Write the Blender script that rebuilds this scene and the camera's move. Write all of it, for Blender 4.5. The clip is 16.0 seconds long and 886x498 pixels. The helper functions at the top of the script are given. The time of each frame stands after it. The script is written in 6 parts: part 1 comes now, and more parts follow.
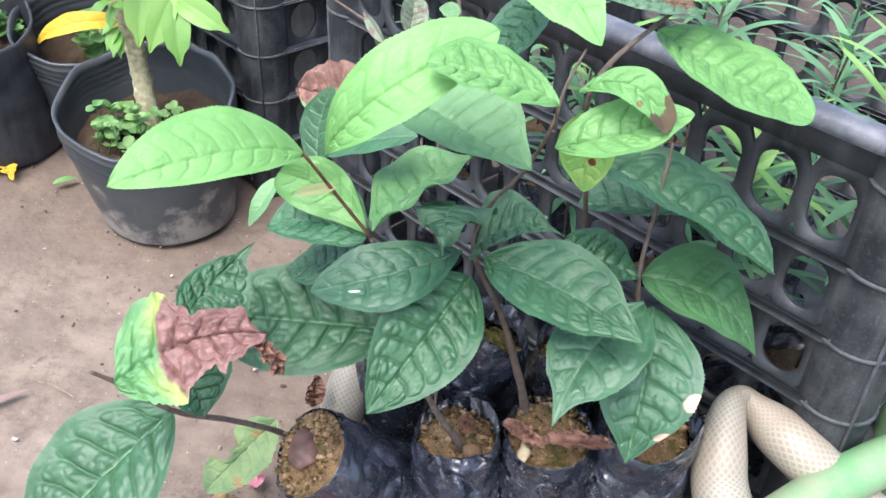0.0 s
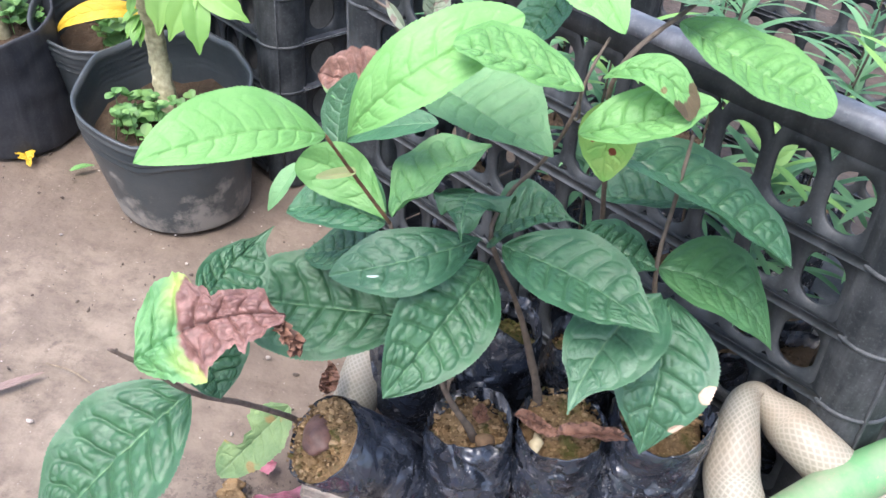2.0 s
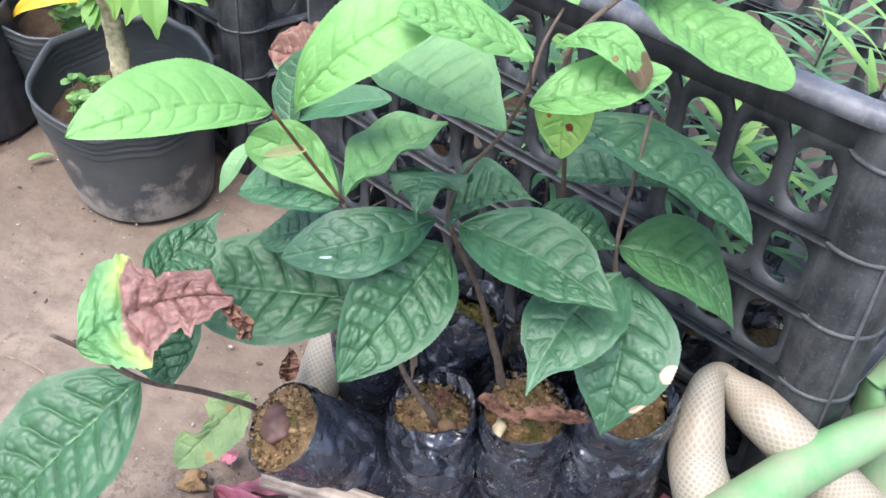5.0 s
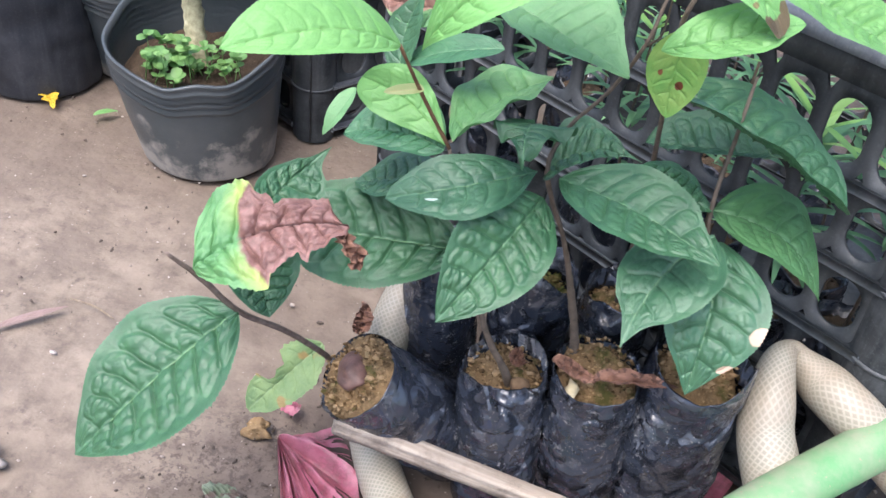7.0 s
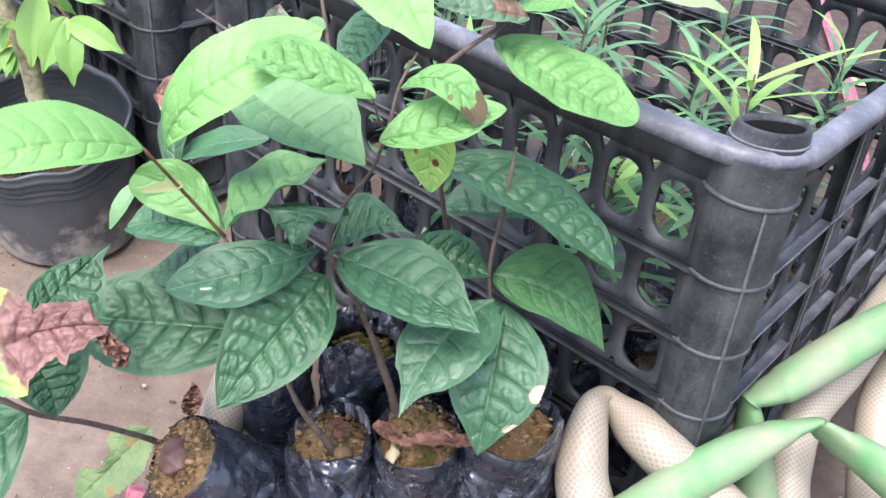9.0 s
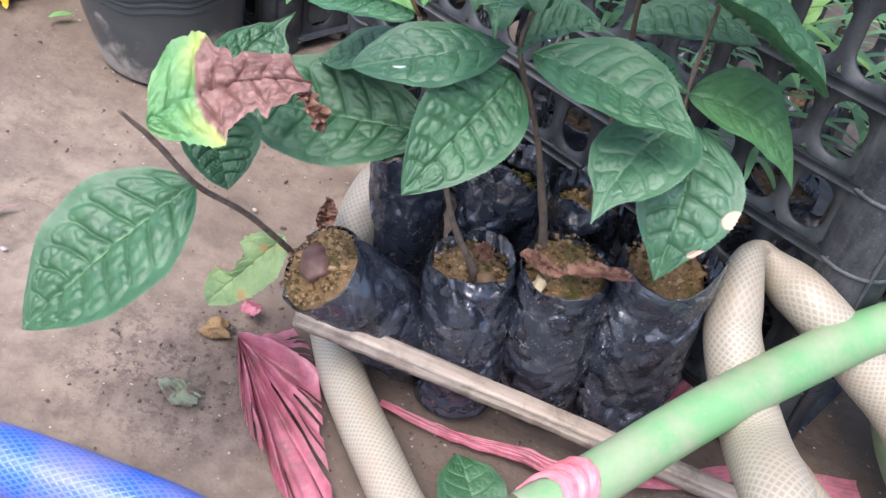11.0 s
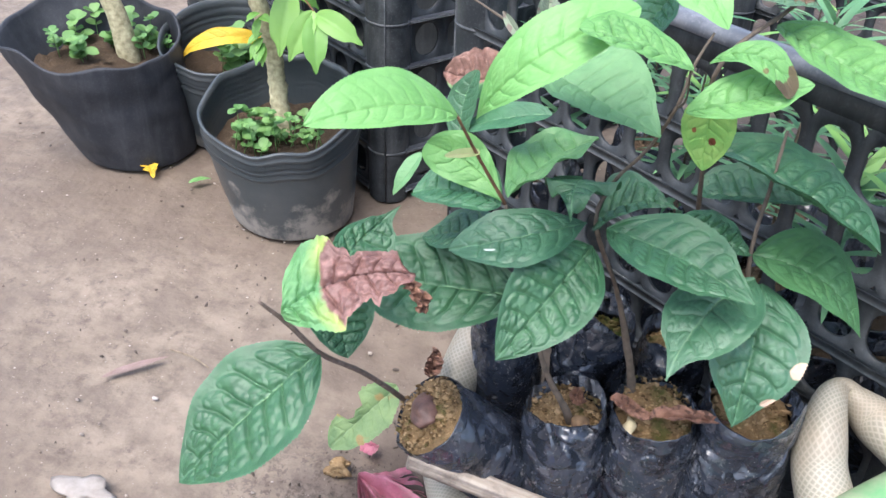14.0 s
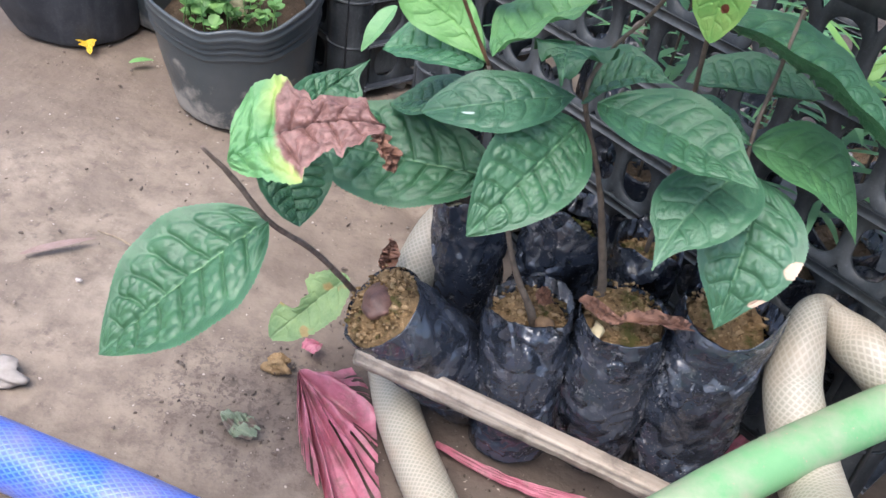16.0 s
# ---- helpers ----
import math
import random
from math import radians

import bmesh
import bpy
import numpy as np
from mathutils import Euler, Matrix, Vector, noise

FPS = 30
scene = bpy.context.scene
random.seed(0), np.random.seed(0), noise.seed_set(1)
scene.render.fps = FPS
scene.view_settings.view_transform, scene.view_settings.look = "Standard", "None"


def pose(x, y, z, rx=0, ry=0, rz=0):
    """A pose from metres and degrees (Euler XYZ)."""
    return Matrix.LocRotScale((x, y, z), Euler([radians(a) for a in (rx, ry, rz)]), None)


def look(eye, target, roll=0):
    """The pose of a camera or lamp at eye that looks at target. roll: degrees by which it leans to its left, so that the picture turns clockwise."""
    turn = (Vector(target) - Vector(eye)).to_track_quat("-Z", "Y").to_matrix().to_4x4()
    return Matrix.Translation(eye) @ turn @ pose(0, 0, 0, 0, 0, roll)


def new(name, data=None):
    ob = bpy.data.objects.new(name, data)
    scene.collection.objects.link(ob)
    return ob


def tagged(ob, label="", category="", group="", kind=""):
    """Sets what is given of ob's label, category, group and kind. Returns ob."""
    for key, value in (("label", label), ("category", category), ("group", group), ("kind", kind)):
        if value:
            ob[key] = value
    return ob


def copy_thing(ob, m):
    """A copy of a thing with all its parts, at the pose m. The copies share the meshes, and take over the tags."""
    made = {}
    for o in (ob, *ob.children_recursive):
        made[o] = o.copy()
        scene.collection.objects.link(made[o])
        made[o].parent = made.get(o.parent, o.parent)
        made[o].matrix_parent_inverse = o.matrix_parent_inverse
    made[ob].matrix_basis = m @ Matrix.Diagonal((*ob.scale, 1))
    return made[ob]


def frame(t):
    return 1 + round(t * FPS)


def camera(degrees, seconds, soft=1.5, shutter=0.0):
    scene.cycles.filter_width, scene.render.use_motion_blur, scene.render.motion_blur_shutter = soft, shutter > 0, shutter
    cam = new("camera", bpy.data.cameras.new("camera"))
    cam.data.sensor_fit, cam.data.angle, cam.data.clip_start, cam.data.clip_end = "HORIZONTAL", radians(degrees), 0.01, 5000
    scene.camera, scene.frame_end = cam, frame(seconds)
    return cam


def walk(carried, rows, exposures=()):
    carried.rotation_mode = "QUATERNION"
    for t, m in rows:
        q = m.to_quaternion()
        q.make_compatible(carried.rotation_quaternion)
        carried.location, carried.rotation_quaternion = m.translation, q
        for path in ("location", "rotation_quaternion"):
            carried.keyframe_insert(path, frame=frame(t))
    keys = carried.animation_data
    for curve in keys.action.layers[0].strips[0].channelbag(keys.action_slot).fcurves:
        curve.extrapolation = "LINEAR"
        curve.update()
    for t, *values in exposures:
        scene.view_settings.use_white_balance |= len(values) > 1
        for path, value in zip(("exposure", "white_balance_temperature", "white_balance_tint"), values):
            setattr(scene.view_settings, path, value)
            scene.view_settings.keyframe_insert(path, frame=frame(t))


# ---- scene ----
cam = camera(53.3, 16.0)
PATH = [
    (0, (0.089, 0.068, 0.581), (-0.004, 1.67, -0.613), 5.1),
    (0.5, (0.087, 0.062, 0.581), (-0.037, 1.667, -0.606), 5.3),
    (1, (0.086, 0.064, 0.579), (-0.025, 1.67, -0.608), 5.4),
    (1.5, (0.086, 0.063, 0.579), (-0.028, 1.668, -0.609), 5.4),
    (2, (0.085, 0.062, 0.576), (-0.028, 1.661, -0.619), 5.8),
    (2.5, (0.088, 0.062, 0.568), (-0.017, 1.65, -0.642), 6.4),
    (3, (0.085, 0.058, 0.573), (-0.027, 1.663, -0.616), 6.2),
    (3.5, (0.088, 0.06, 0.576), (-0.002, 1.673, -0.603), 5.9),
    (3.7, (0.095, 0.062, 0.574), (0.011, 1.67, -0.611), 5.8),
    (5.8, (0.097, 0.068, 0.548), (0.093, 1.647, -0.678), 8.3),
    (6, (0.079, 0.067, 0.516), (0.097, 1.625, -0.738), 10.5),
    (6.5, (0.049, 0.045, 0.51), (0.028, 1.596, -0.752), 12.2),
    (7, (0.056, 0.038, 0.542), (-0.033, 1.633, -0.66), 9.2),
    (7.5, (0.08, 0.033, 0.601), (-0.039, 1.693, -0.508), 5.1),
    (8, (0.118, 0.044, 0.61), (0.074, 1.716, -0.485), 4.8),
    (8.5, (0.142, 0.044, 0.593), (0.156, 1.706, -0.519), 5.9),
    (9, (0.143, 0.045, 0.578), (0.163, 1.708, -0.534), 7.0),
    (9.5, (0.132, 0.045, 0.549), (0.187, 1.692, -0.584), 9.9),
    (10, (0.091, 0.037, 0.524), (0.098, 1.653, -0.654), 11.0),
    (10.2, (0.073, 0.034, 0.518), (0.077, 1.618, -0.703), 12.0),
    (12.3, (0.062, 0.022, 0.489), (0.053, 1.551, -0.8), 12.1),
    (12.5, (0.063, 0.022, 0.49), (0.049, 1.562, -0.786), 11.7),
    (13, (0.07, 0.017, 0.523), (-0.006, 1.608, -0.687), 9.2),
    (13.5, (0.073, 0.001, 0.558), (-0.169, 1.629, -0.58), 5.1),
    (14, (0.072, -0.006, 0.57), (-0.216, 1.629, -0.545), 4.1),
    (14.5, (0.081, -0.004, 0.571), (-0.153, 1.63, -0.558), 4.4),
    (15, (0.094, 0.002, 0.543), (-0.066, 1.627, -0.612), 7.3),
    (15.5, (0.09, 0.01, 0.494), (0.045, 1.595, -0.726), 11.1),
    (16, (0.06, 0.013, 0.502), (-0.076, 1.606, -0.699), 11.1),
]
EXPOSURE = [(0, 1.40, 6180, 14), (3.7, 1.40, 6180, 14), (6, 1.33, 6250, 14), (6.5, 1.29, 6200, 15), (7.5, 1.37, 6150, 14), (8.5, 1.48, 6250, 17), (9, 1.48, 6300, 19), (9.5, 1.47, 6330, 21),
            (10, 1.42, 6300, 20), (12.3, 1.13, 6150, 14), (13, 1.19, 6150, 13), (14.5, 1.33, 6100, 11), (15.5, 1.21, 6150, 13), (16, 1.24, 6150, 13)]
walk(cam, [(t, look(eye, target, roll)) for t, eye, target, roll in PATH], EXPOSURE)

# ---------------------------------------------------------------- light
world = bpy.data.worlds.new("overcast_sky")
scene.world = world
world.use_nodes = True
sky = world.node_tree.nodes.new("ShaderNodeTexSky")
sky.sky_type, sky.sun_disc = "NISHITA", False
sky.sun_elevation, sky.sun_rotation = radians(65), radians(206)
sky.dust_density, sky.air_density = 4.0, 1.0
world.node_tree.nodes["Background"].inputs["Strength"].default_value = 0.175
world.node_tree.links.new(sky.outputs[0], world.node_tree.nodes["Background"].inputs["Color"])
sun = new("sun", bpy.data.lights.new("sun", "SUN"))
sun.data.energy, sun.data.angle, sun.data.color = 1.45, radians(42), (1.0, 0.97, 0.93)
sun.matrix_world = look((-0.6, -0.95, 3.0), (0, 0.3, 0))

# ---------------------------------------------------------------- material tools


class Nodes:
    """A small builder of node materials."""

    def __init__(self, name, rough=0.6, metal=0.0, spec=0.5):
        self.mat = bpy.data.materials.new(name)
        self.mat.use_nodes = True
        self.tree = self.mat.node_tree
        self.bsdf = self.tree.nodes["Principled BSDF"]
        self.bsdf.inputs["Roughness"].default_value = rough
        self.bsdf.inputs["Metallic"].default_value = metal
        self.bsdf.inputs["Specular IOR Level"].default_value = spec
        self.out = self.tree.nodes["Material Output"]
        self.coord = None

    def node(self, kind, **values):
        n = self.tree.nodes.new(kind)
        for key, value in values.items():
            n.inputs[key].default_value = value
        return n

    def link(self, a, b):
        self.tree.links.new(a, b)

    def place(self):
        if self.coord is None:
            self.coord = self.tree.nodes.new("ShaderNodeTexCoord")
        return self.coord.outputs["Object"]

    def noise(self, scale, detail=4.0, rough=0.55, where=None):
        n = self.node("ShaderNodeTexNoise", Scale=scale, Detail=detail, Roughness=rough)
        self.link(where or self.place(), n.inputs["Vector"])
        return n.outputs["Fac"]

    def ramp(self, fac, stops):
        n = self.tree.nodes.new("ShaderNodeValToRGB")
        while len(n.color_ramp.elements) < len(stops):
            n.color_ramp.elements.new(0.5)
        for e, (at, colour) in zip(n.color_ramp.elements, stops):
            e.position = at
            e.color = (*colour, 1.0) if len(colour) == 3 else colour
        self.link(fac, n.inputs["Fac"])
        return n.outputs["Color"]

    def level(self, fac, a, b):
        n = self.node("ShaderNodeMapRange")
        n.inputs["From Min"].default_value, n.inputs["From Max"].default_value = a, b
        self.link(fac, n.inputs["Value"])
        return n.outputs["Result"]

    def math(self, kind, a, b=0.0):
        n = self.tree.nodes.new("ShaderNodeMath")
        n.operation = kind
        for slot, v in zip(n.inputs, (a, b)):
            if isinstance(v, (int, float)):
                slot.default_value = v
            else:
                self.link(v, slot)
        return n.outputs[0]

    def mix(self, fac, a, b, how="MIX"):
        n = self.tree.nodes.new("ShaderNodeMix")
        n.data_type, n.blend_type = "RGBA", how
        for slot, v in ((n.inputs["Factor"], fac), (n.inputs["A"], a), (n.inputs["B"], b)):
            if isinstance(v, (int, float)):
                slot.default_value = v
            elif isinstance(v, tuple):
                slot.default_value = (*v, 1.0)
            else:
                self.link(v, slot)
        return n.outputs["Result"]

    def attribute(self, name):
        n = self.tree.nodes.new("ShaderNodeAttribute")
        n.attribute_name = name
        return n.outputs["Fac"]

    def random(self):
        return self.tree.nodes.new("ShaderNodeObjectInfo").outputs["Random"]

    def colour(self, socket):
        self.link(socket, self.bsdf.inputs["Base Color"])
        return self

    def roughness(self, socket):
        self.link(socket, self.bsdf.inputs["Roughness"])
        return self

    def bump(self, height, strength=0.3, distance=0.001):
        n = self.node("ShaderNodeBump", Strength=strength, Distance=distance)
        self.link(height, n.inputs["Height"])
        self.link(n.outputs[0], self.bsdf.inputs["Normal"])
        return self

    def translucent(self, colour, share):
        """Lets light through the sheet, in the same colour."""
        tr = self.tree.nodes.new("ShaderNodeBsdfTranslucent")
        self.link(colour, tr.inputs["Color"])
        mixer = self.node("ShaderNodeMixShader", Fac=share)
        self.link(self.bsdf.outputs[0], mixer.inputs[1])
        self.link(tr.outputs[0], mixer.inputs[2])
        self.link(mixer.outputs[0], self.out.inputs["Surface"])
        return self


def leaf_material(name, deep, light, vein, rough=0.42, through_share=0.2, spots=None, burn=None, marks=()):
    """deep and light: the blade's colours; vein: its veins; spots: (colour, share); burn: (start, colours) along the blade."""
    m = Nodes(name, rough + 0.06, 0.0, 0.6)
    col = m.ramp(m.noise(70.0, 3.0), [(0.3, deep), (0.7, light)])
    col = m.mix(m.math("MULTIPLY", m.level(m.noise(900.0, 2.0), 0.35, 0.7), 0.25), col, light)
    col = m.mix(m.math("MULTIPLY", m.attribute("vein"), 0.55), col, vein)
    if spots:
        speck = m.level(m.noise(spots[1], 2.0), spots[2], spots[2] + 0.04)
        col = m.mix(speck, col, spots[0])
    if burn:
        off = m.math("MULTIPLY", m.math("MULTIPLY", m.attribute("across"), m.attribute("across")), burn[4])
        off = m.math("ADD", off, m.math("MULTIPLY", m.attribute("across"), burn[5]))
        along = m.math("ADD", m.math("SUBTRACT", m.attribute("along"), off), m.math("MULTIPLY", m.math("SUBTRACT", m.noise(110.0, 4.0), 0.5), 0.10))
        pale = m.math("MULTIPLY", m.level(m.math("ABSOLUTE", m.attribute("across")), 0.15, 0.75), 0.9)
        col = m.mix(m.math("MULTIPLY", m.level(along, burn[0] - 0.16, burn[0] - 0.02), pale), col, burn[1])
        dry = m.ramp(m.noise(160.0, 5.0, 0.65), [(0.3, burn[2]), (0.7, burn[3])])
        dry = m.mix(m.math("MULTIPLY", m.attribute("vein"), 0.75), dry, (burn[2][0] * 0.4, burn[2][1] * 0.4, burn[2][2] * 0.4))
        col = m.mix(m.level(along, burn[0] - 0.02, burn[0] + 0.01), col, dry)
    for u, v, ru, rv, stain in marks:
        du = m.math("DIVIDE", m.math("SUBTRACT", m.attribute("along"), u), ru)
        dv = m.math("DIVIDE", m.math("SUBTRACT", m.attribute("across"), v), rv)
        far = m.math("ADD", m.math("MULTIPLY", du, du), m.math("MULTIPLY", dv, dv))
        far = m.math("ADD", far, m.math("MULTIPLY", m.noise(260.0, 3.0), 0.8))
        col = m.mix(m.level(far, 1.45, 1.15), col, stain)
    m.colour(col)
    m.roughness(m.math("ADD", m.math("MULTIPLY", m.noise(120.0, 3.0), 0.25), rough - 0.09))
    m.bump(m.math("ADD", m.noise(1500.0, 2.0), m.noise(420.0, 3.0)), 0.5, 0.0006)
    m.translucent(col, through_share)
    return m.mat


DARK = leaf_material("dark_leaf", (0.022, 0.082, 0.034), (0.044, 0.132, 0.056), (0.10, 0.22, 0.125), 0.37, 0.13)
GLOSSY = leaf_material("dark_leaf_with_pale_scratch", (0.022, 0.079, 0.037), (0.044, 0.125, 0.060), (0.10, 0.22, 0.135), 0.34, 0.13, marks=((0.77, 0.32, 0.036, 0.05, (0.42, 0.50, 0.45)),))
MID = leaf_material("middle_green_leaf", (0.032, 0.118, 0.050), (0.060, 0.18, 0.080), (0.12, 0.27, 0.15), 0.38, 0.2)
LIVELY = leaf_material("lively_green_leaf", (0.080, 0.215, 0.072), (0.13, 0.30, 0.105), (0.16, 0.34, 0.14), 0.4, 0.25)
LIGHTER = leaf_material("light_green_leaf", (0.12, 0.30, 0.085), (0.185, 0.39, 0.125), (0.10, 0.25, 0.07), 0.42, 0.3)
SHEATH = leaf_material("pale_bud_leaf", (0.30, 0.36, 0.14), (0.40, 0.42, 0.20), (0.36, 0.3, 0.16), 0.5, 0.3)
OLIVE = leaf_material("olive_green_leaf", (0.045, 0.140, 0.046), (0.080, 0.215, 0.072), (0.13, 0.27, 0.13), 0.42, 0.22)
DUSKY = leaf_material("dull_green_leaf", (0.115, 0.26, 0.105), (0.165, 0.34, 0.145), (0.17, 0.34, 0.16), 0.5, 0.25)
BROWNED = leaf_material("dull_leaf_browning", (0.07, 0.15, 0.085), (0.12, 0.22, 0.12), (0.16, 0.28, 0.16), 0.5, 0.2, marks=((0.1, -0.2, 0.3, 0.7, (0.16, 0.10, 0.06)), (0.45, -0.95, 0.3, 0.3, (0.2, 0.11, 0.07))))
FRESH = leaf_material("fresh_leaf", (0.118, 0.300, 0.082), (0.180, 0.40, 0.122), (0.085, 0.225, 0.075), 0.42, 0.3)
YOUNG = leaf_material("young_bright_leaf", (0.170, 0.41, 0.112), (0.230, 0.49, 0.155), (0.14, 0.355, 0.09), 0.46, 0.32)
PALE = leaf_material("pale_leaf_underside", (0.24, 0.34, 0.165), (0.31, 0.41, 0.215), (0.2, 0.31, 0.14), 0.6, 0.2)
MARKED = leaf_material("dark_leaf_with_pale_patches", (0.030, 0.103, 0.050), (0.056, 0.155, 0.078), (0.12, 0.25, 0.15), 0.37, 0.13,
                       marks=((0.56, 0.98, 0.062, 0.22, (0.5, 0.37, 0.27)), (0.80, 0.95, 0.03, 0.26, (0.46, 0.34, 0.25))))
VEINED = leaf_material("dark_leaf_with_pale_veins", (0.028, 0.096, 0.046), (0.051, 0.145, 0.070), (0.2, 0.34, 0.22), 0.37, 0.13)
SPOTTED = leaf_material("yellow_spotted_leaf", (0.18, 0.40, 0.09), (0.31, 0.49, 0.125), (0.2, 0.42, 0.10), 0.5, 0.3,
                        marks=((0.66, 0.28, 0.05, 0.17, (0.14, 0.035, 0.015)), (0.56, -0.5, 0.03, 0.09, (0.22, 0.08, 0.03))))
SCORCHED = leaf_material("leaf_with_scorched_tip", (0.07, 0.21, 0.07), (0.13, 0.31, 0.11), (0.1, 0.26, 0.11), 0.48, 0.15,
                         burn=(0.34, (0.37, 0.46, 0.115), (0.125, 0.056, 0.047), (0.31, 0.165, 0.14), 0.14, 0.0))
TIPBURNT = leaf_material("fresh_leaf_with_brown_tip", (0.118, 0.300, 0.082), (0.180, 0.40, 0.122), (0.085, 0.225, 0.075), 0.45, 0.3,
                         marks=((0.98, 0.0, 0.09, 1.3, (0.13, 0.095, 0.045)), (0.90, -0.75, 0.07, 0.35, (0.085, 0.06, 0.028)), (0.90, 0.7, 0.05, 0.35, (0.12, 0.09, 0.04)), (0.72, -0.7, 0.03, 0.2, (0.15, 0.13, 0.04))))
HALFDRY = leaf_material("half_dry_leaf", (0.08, 0.22, 0.08), (0.13, 0.31, 0.12), (0.1, 0.25, 0.09), 0.55, 0.2,
                        burn=(0.38, (0.20, 0.30, 0.12), (0.15, 0.075, 0.055), (0.36, 0.20, 0.155), 0.0, 0.55))
BROWN = leaf_material("young_brown_leaf", (0.2, 0.13, 0.03), (0.32, 0.2, 0.05), (0.2, 0.1, 0.03), 0.5, 0.25)
DRY = leaf_material("dry_curled_leaf", (0.085, 0.038, 0.024), (0.36, 0.19, 0.125), (0.08, 0.03, 0.02), 0.7, 0.1, spots=((0.11, 0.055, 0.036), 190.0, 0.56))
YELLOW = leaf_material("yellow_leaf", (0.58, 0.37, 0.02), (0.75, 0.52, 0.04), (0.5, 0.3, 0.02), 0.5, 0.25)
WILTED = leaf_material("wilted_leaf", (0.09, 0.13, 0.085), (0.2, 0.24, 0.16), (0.25, 0.3, 0.2), 0.6, 0.1, spots=((0.13, 0.1, 0.08), 90.0, 0.52))
FALLEN = leaf_material("fallen_leaf", (0.11, 0.20, 0.075), (0.21, 0.31, 0.12), (0.25, 0.35, 0.17), 0.6, 0.1, spots=((0.3, 0.22, 0.08), 45.0, 0.64))


def plain_leaf(name, a, b, share=0.3):
    m = Nodes(name, 0.45)
    col = m.mix(m.random(), a, b)
    col = m.mix(m.math("MULTIPLY", m.noise(150.0, 2.0), 0.3), col, b)
    m.colour(col).translucent(col, share)
    return m.mat


NARROW = plain_leaf("narrow_dark_leaf", (0.075, 0.20, 0.10), (0.18, 0.37, 0.17))
NARROW_NEW = plain_leaf("narrow_new_leaf", (0.17, 0.38, 0.09), (0.30, 0.50, 0.15))
LEAFLET = plain_leaf("leaflet", (0.11, 0.28, 0.05), (0.23, 0.43, 0.10), 0.3)
WEED = plain_leaf("weed_leaf", (0.075, 0.20, 0.055), (0.21, 0.38, 0.12))


def bark(name, a, b):
    m = Nodes(name, 0.8)
    m.colour(m.ramp(m.noise(160.0, 6.0), [(0.3, a), (0.7, b)])).bump(m.noise(500.0, 4.0), 0.6, 0.0006)
    return m.mat


STEM = bark("woody_stem", (0.058, 0.046, 0.035), (0.145, 0.112, 0.084))
TWIG = bark("grey_brown_twig", (0.095, 0.070, 0.055), (0.21, 0.16, 0.128))
SHOOT = bark("red_brown_shoot", (0.09, 0.04, 0.02), (0.19, 0.1, 0.05))
TRUNK = bark("pale_trunk", (0.21, 0.19, 0.105), (0.50, 0.46, 0.29))


def plastic(name, base, dust, rough=0.42, amount=0.35, scale=22.0):
    m = Nodes(name, rough, 0.0, 0.35)
    dirt = m.math("MULTIPLY", m.level(m.noise(scale, 7.0, 0.65), 0.42, 0.78), amount)
    fine = m.math("MULTIPLY", m.level(m.noise(420.0, 3.0), 0.55, 0.8), amount * 0.6)
    tall = m.node("ShaderNodeMapping")
    tall.inputs["Scale"].default_value = (70.0, 70.0, 7.0)
    m.link(m.place(), tall.inputs["Vector"])
    streak = m.math("MULTIPLY", m.level(m.noise(1.0, 5.0, 0.6, tall.outputs[0]), 0.5, 0.75), amount * 0.6)
    m.colour(m.mix(m.math("ADD", m.math("ADD", dirt, fine), streak), base, dust))
    m.roughness(m.math("ADD", m.math("MULTIPLY", m.noise(60.0, 4.0), 0.3), rough - 0.12))
    m.bump(m.noise(300.0, 3.0), 0.15, 0.0005)
    return m.mat


def muddy(name, base, dust):
    """Black pot plastic with dried mud splashed up from the ground."""
    m = Nodes(name, 0.4)
    sep = m.node("ShaderNodeSeparateXYZ")
    m.link(m.place(), sep.inputs[0])
    height = m.level(sep.outputs["Z"], 0.0, 0.085)
    splash = m.level(m.math("SUBTRACT", m.noise(26.0, 8.0, 0.68), m.math("MULTIPLY", height, 0.32)), 0.35, 0.48)
    film = m.math("MULTIPLY", m.level(m.noise(16.0, 7.0, 0.65), 0.42, 0.78), 0.3)
    col = m.mix(film, base, (0.15, 0.145, 0.14))
    m.colour(m.mix(m.math("MULTIPLY", splash, 0.85), col, dust))
    m.roughness(m.math("ADD", m.math("MULTIPLY", splash, 0.4), 0.36))
    m.bump(m.math("ADD", splash, m.noise(300.0, 3.0)), 0.2, 0.001)
    return m.mat


CRATE = plastic("black_crate_plastic", (0.014, 0.018, 0.021), (0.20, 0.21, 0.215), 0.52, 0.36)
EDGE = plastic("worn_crate_edge", (0.030, 0.036, 0.039), (0.16, 0.17, 0.18), 0.48, 0.38, 45.0)
PANEL = plastic("black_panel_plastic", (0.017, 0.021, 0.024), (0.15, 0.16, 0.165), 0.48, 0.36)
SCUFFED = plastic("scuffed_crate_ring", (0.034, 0.039, 0.043), (0.16, 0.17, 0.175), 0.5, 0.4, 70.0)
# short-side rails: dust, plus the sky's reflection put into a paler base colour
DUSTY_SHEEN = plastic("dusty_rail_with_sky_sheen", (0.085, 0.092, 0.108), (0.32, 0.33, 0.35), 0.42, 0.6, 45.0)
# crate plastic blackened to carry the shade inside the socket holes
HOLE_SHADE = plastic("hole_shade_plastic", (0.006, 0.006, 0.007), (0.02, 0.02, 0.02), 0.7, 0.3)
RIM = plastic("dusty_crate_rim", (0.085, 0.095, 0.112), (0.30, 0.31, 0.34), 0.38, 0.6, 40.0)
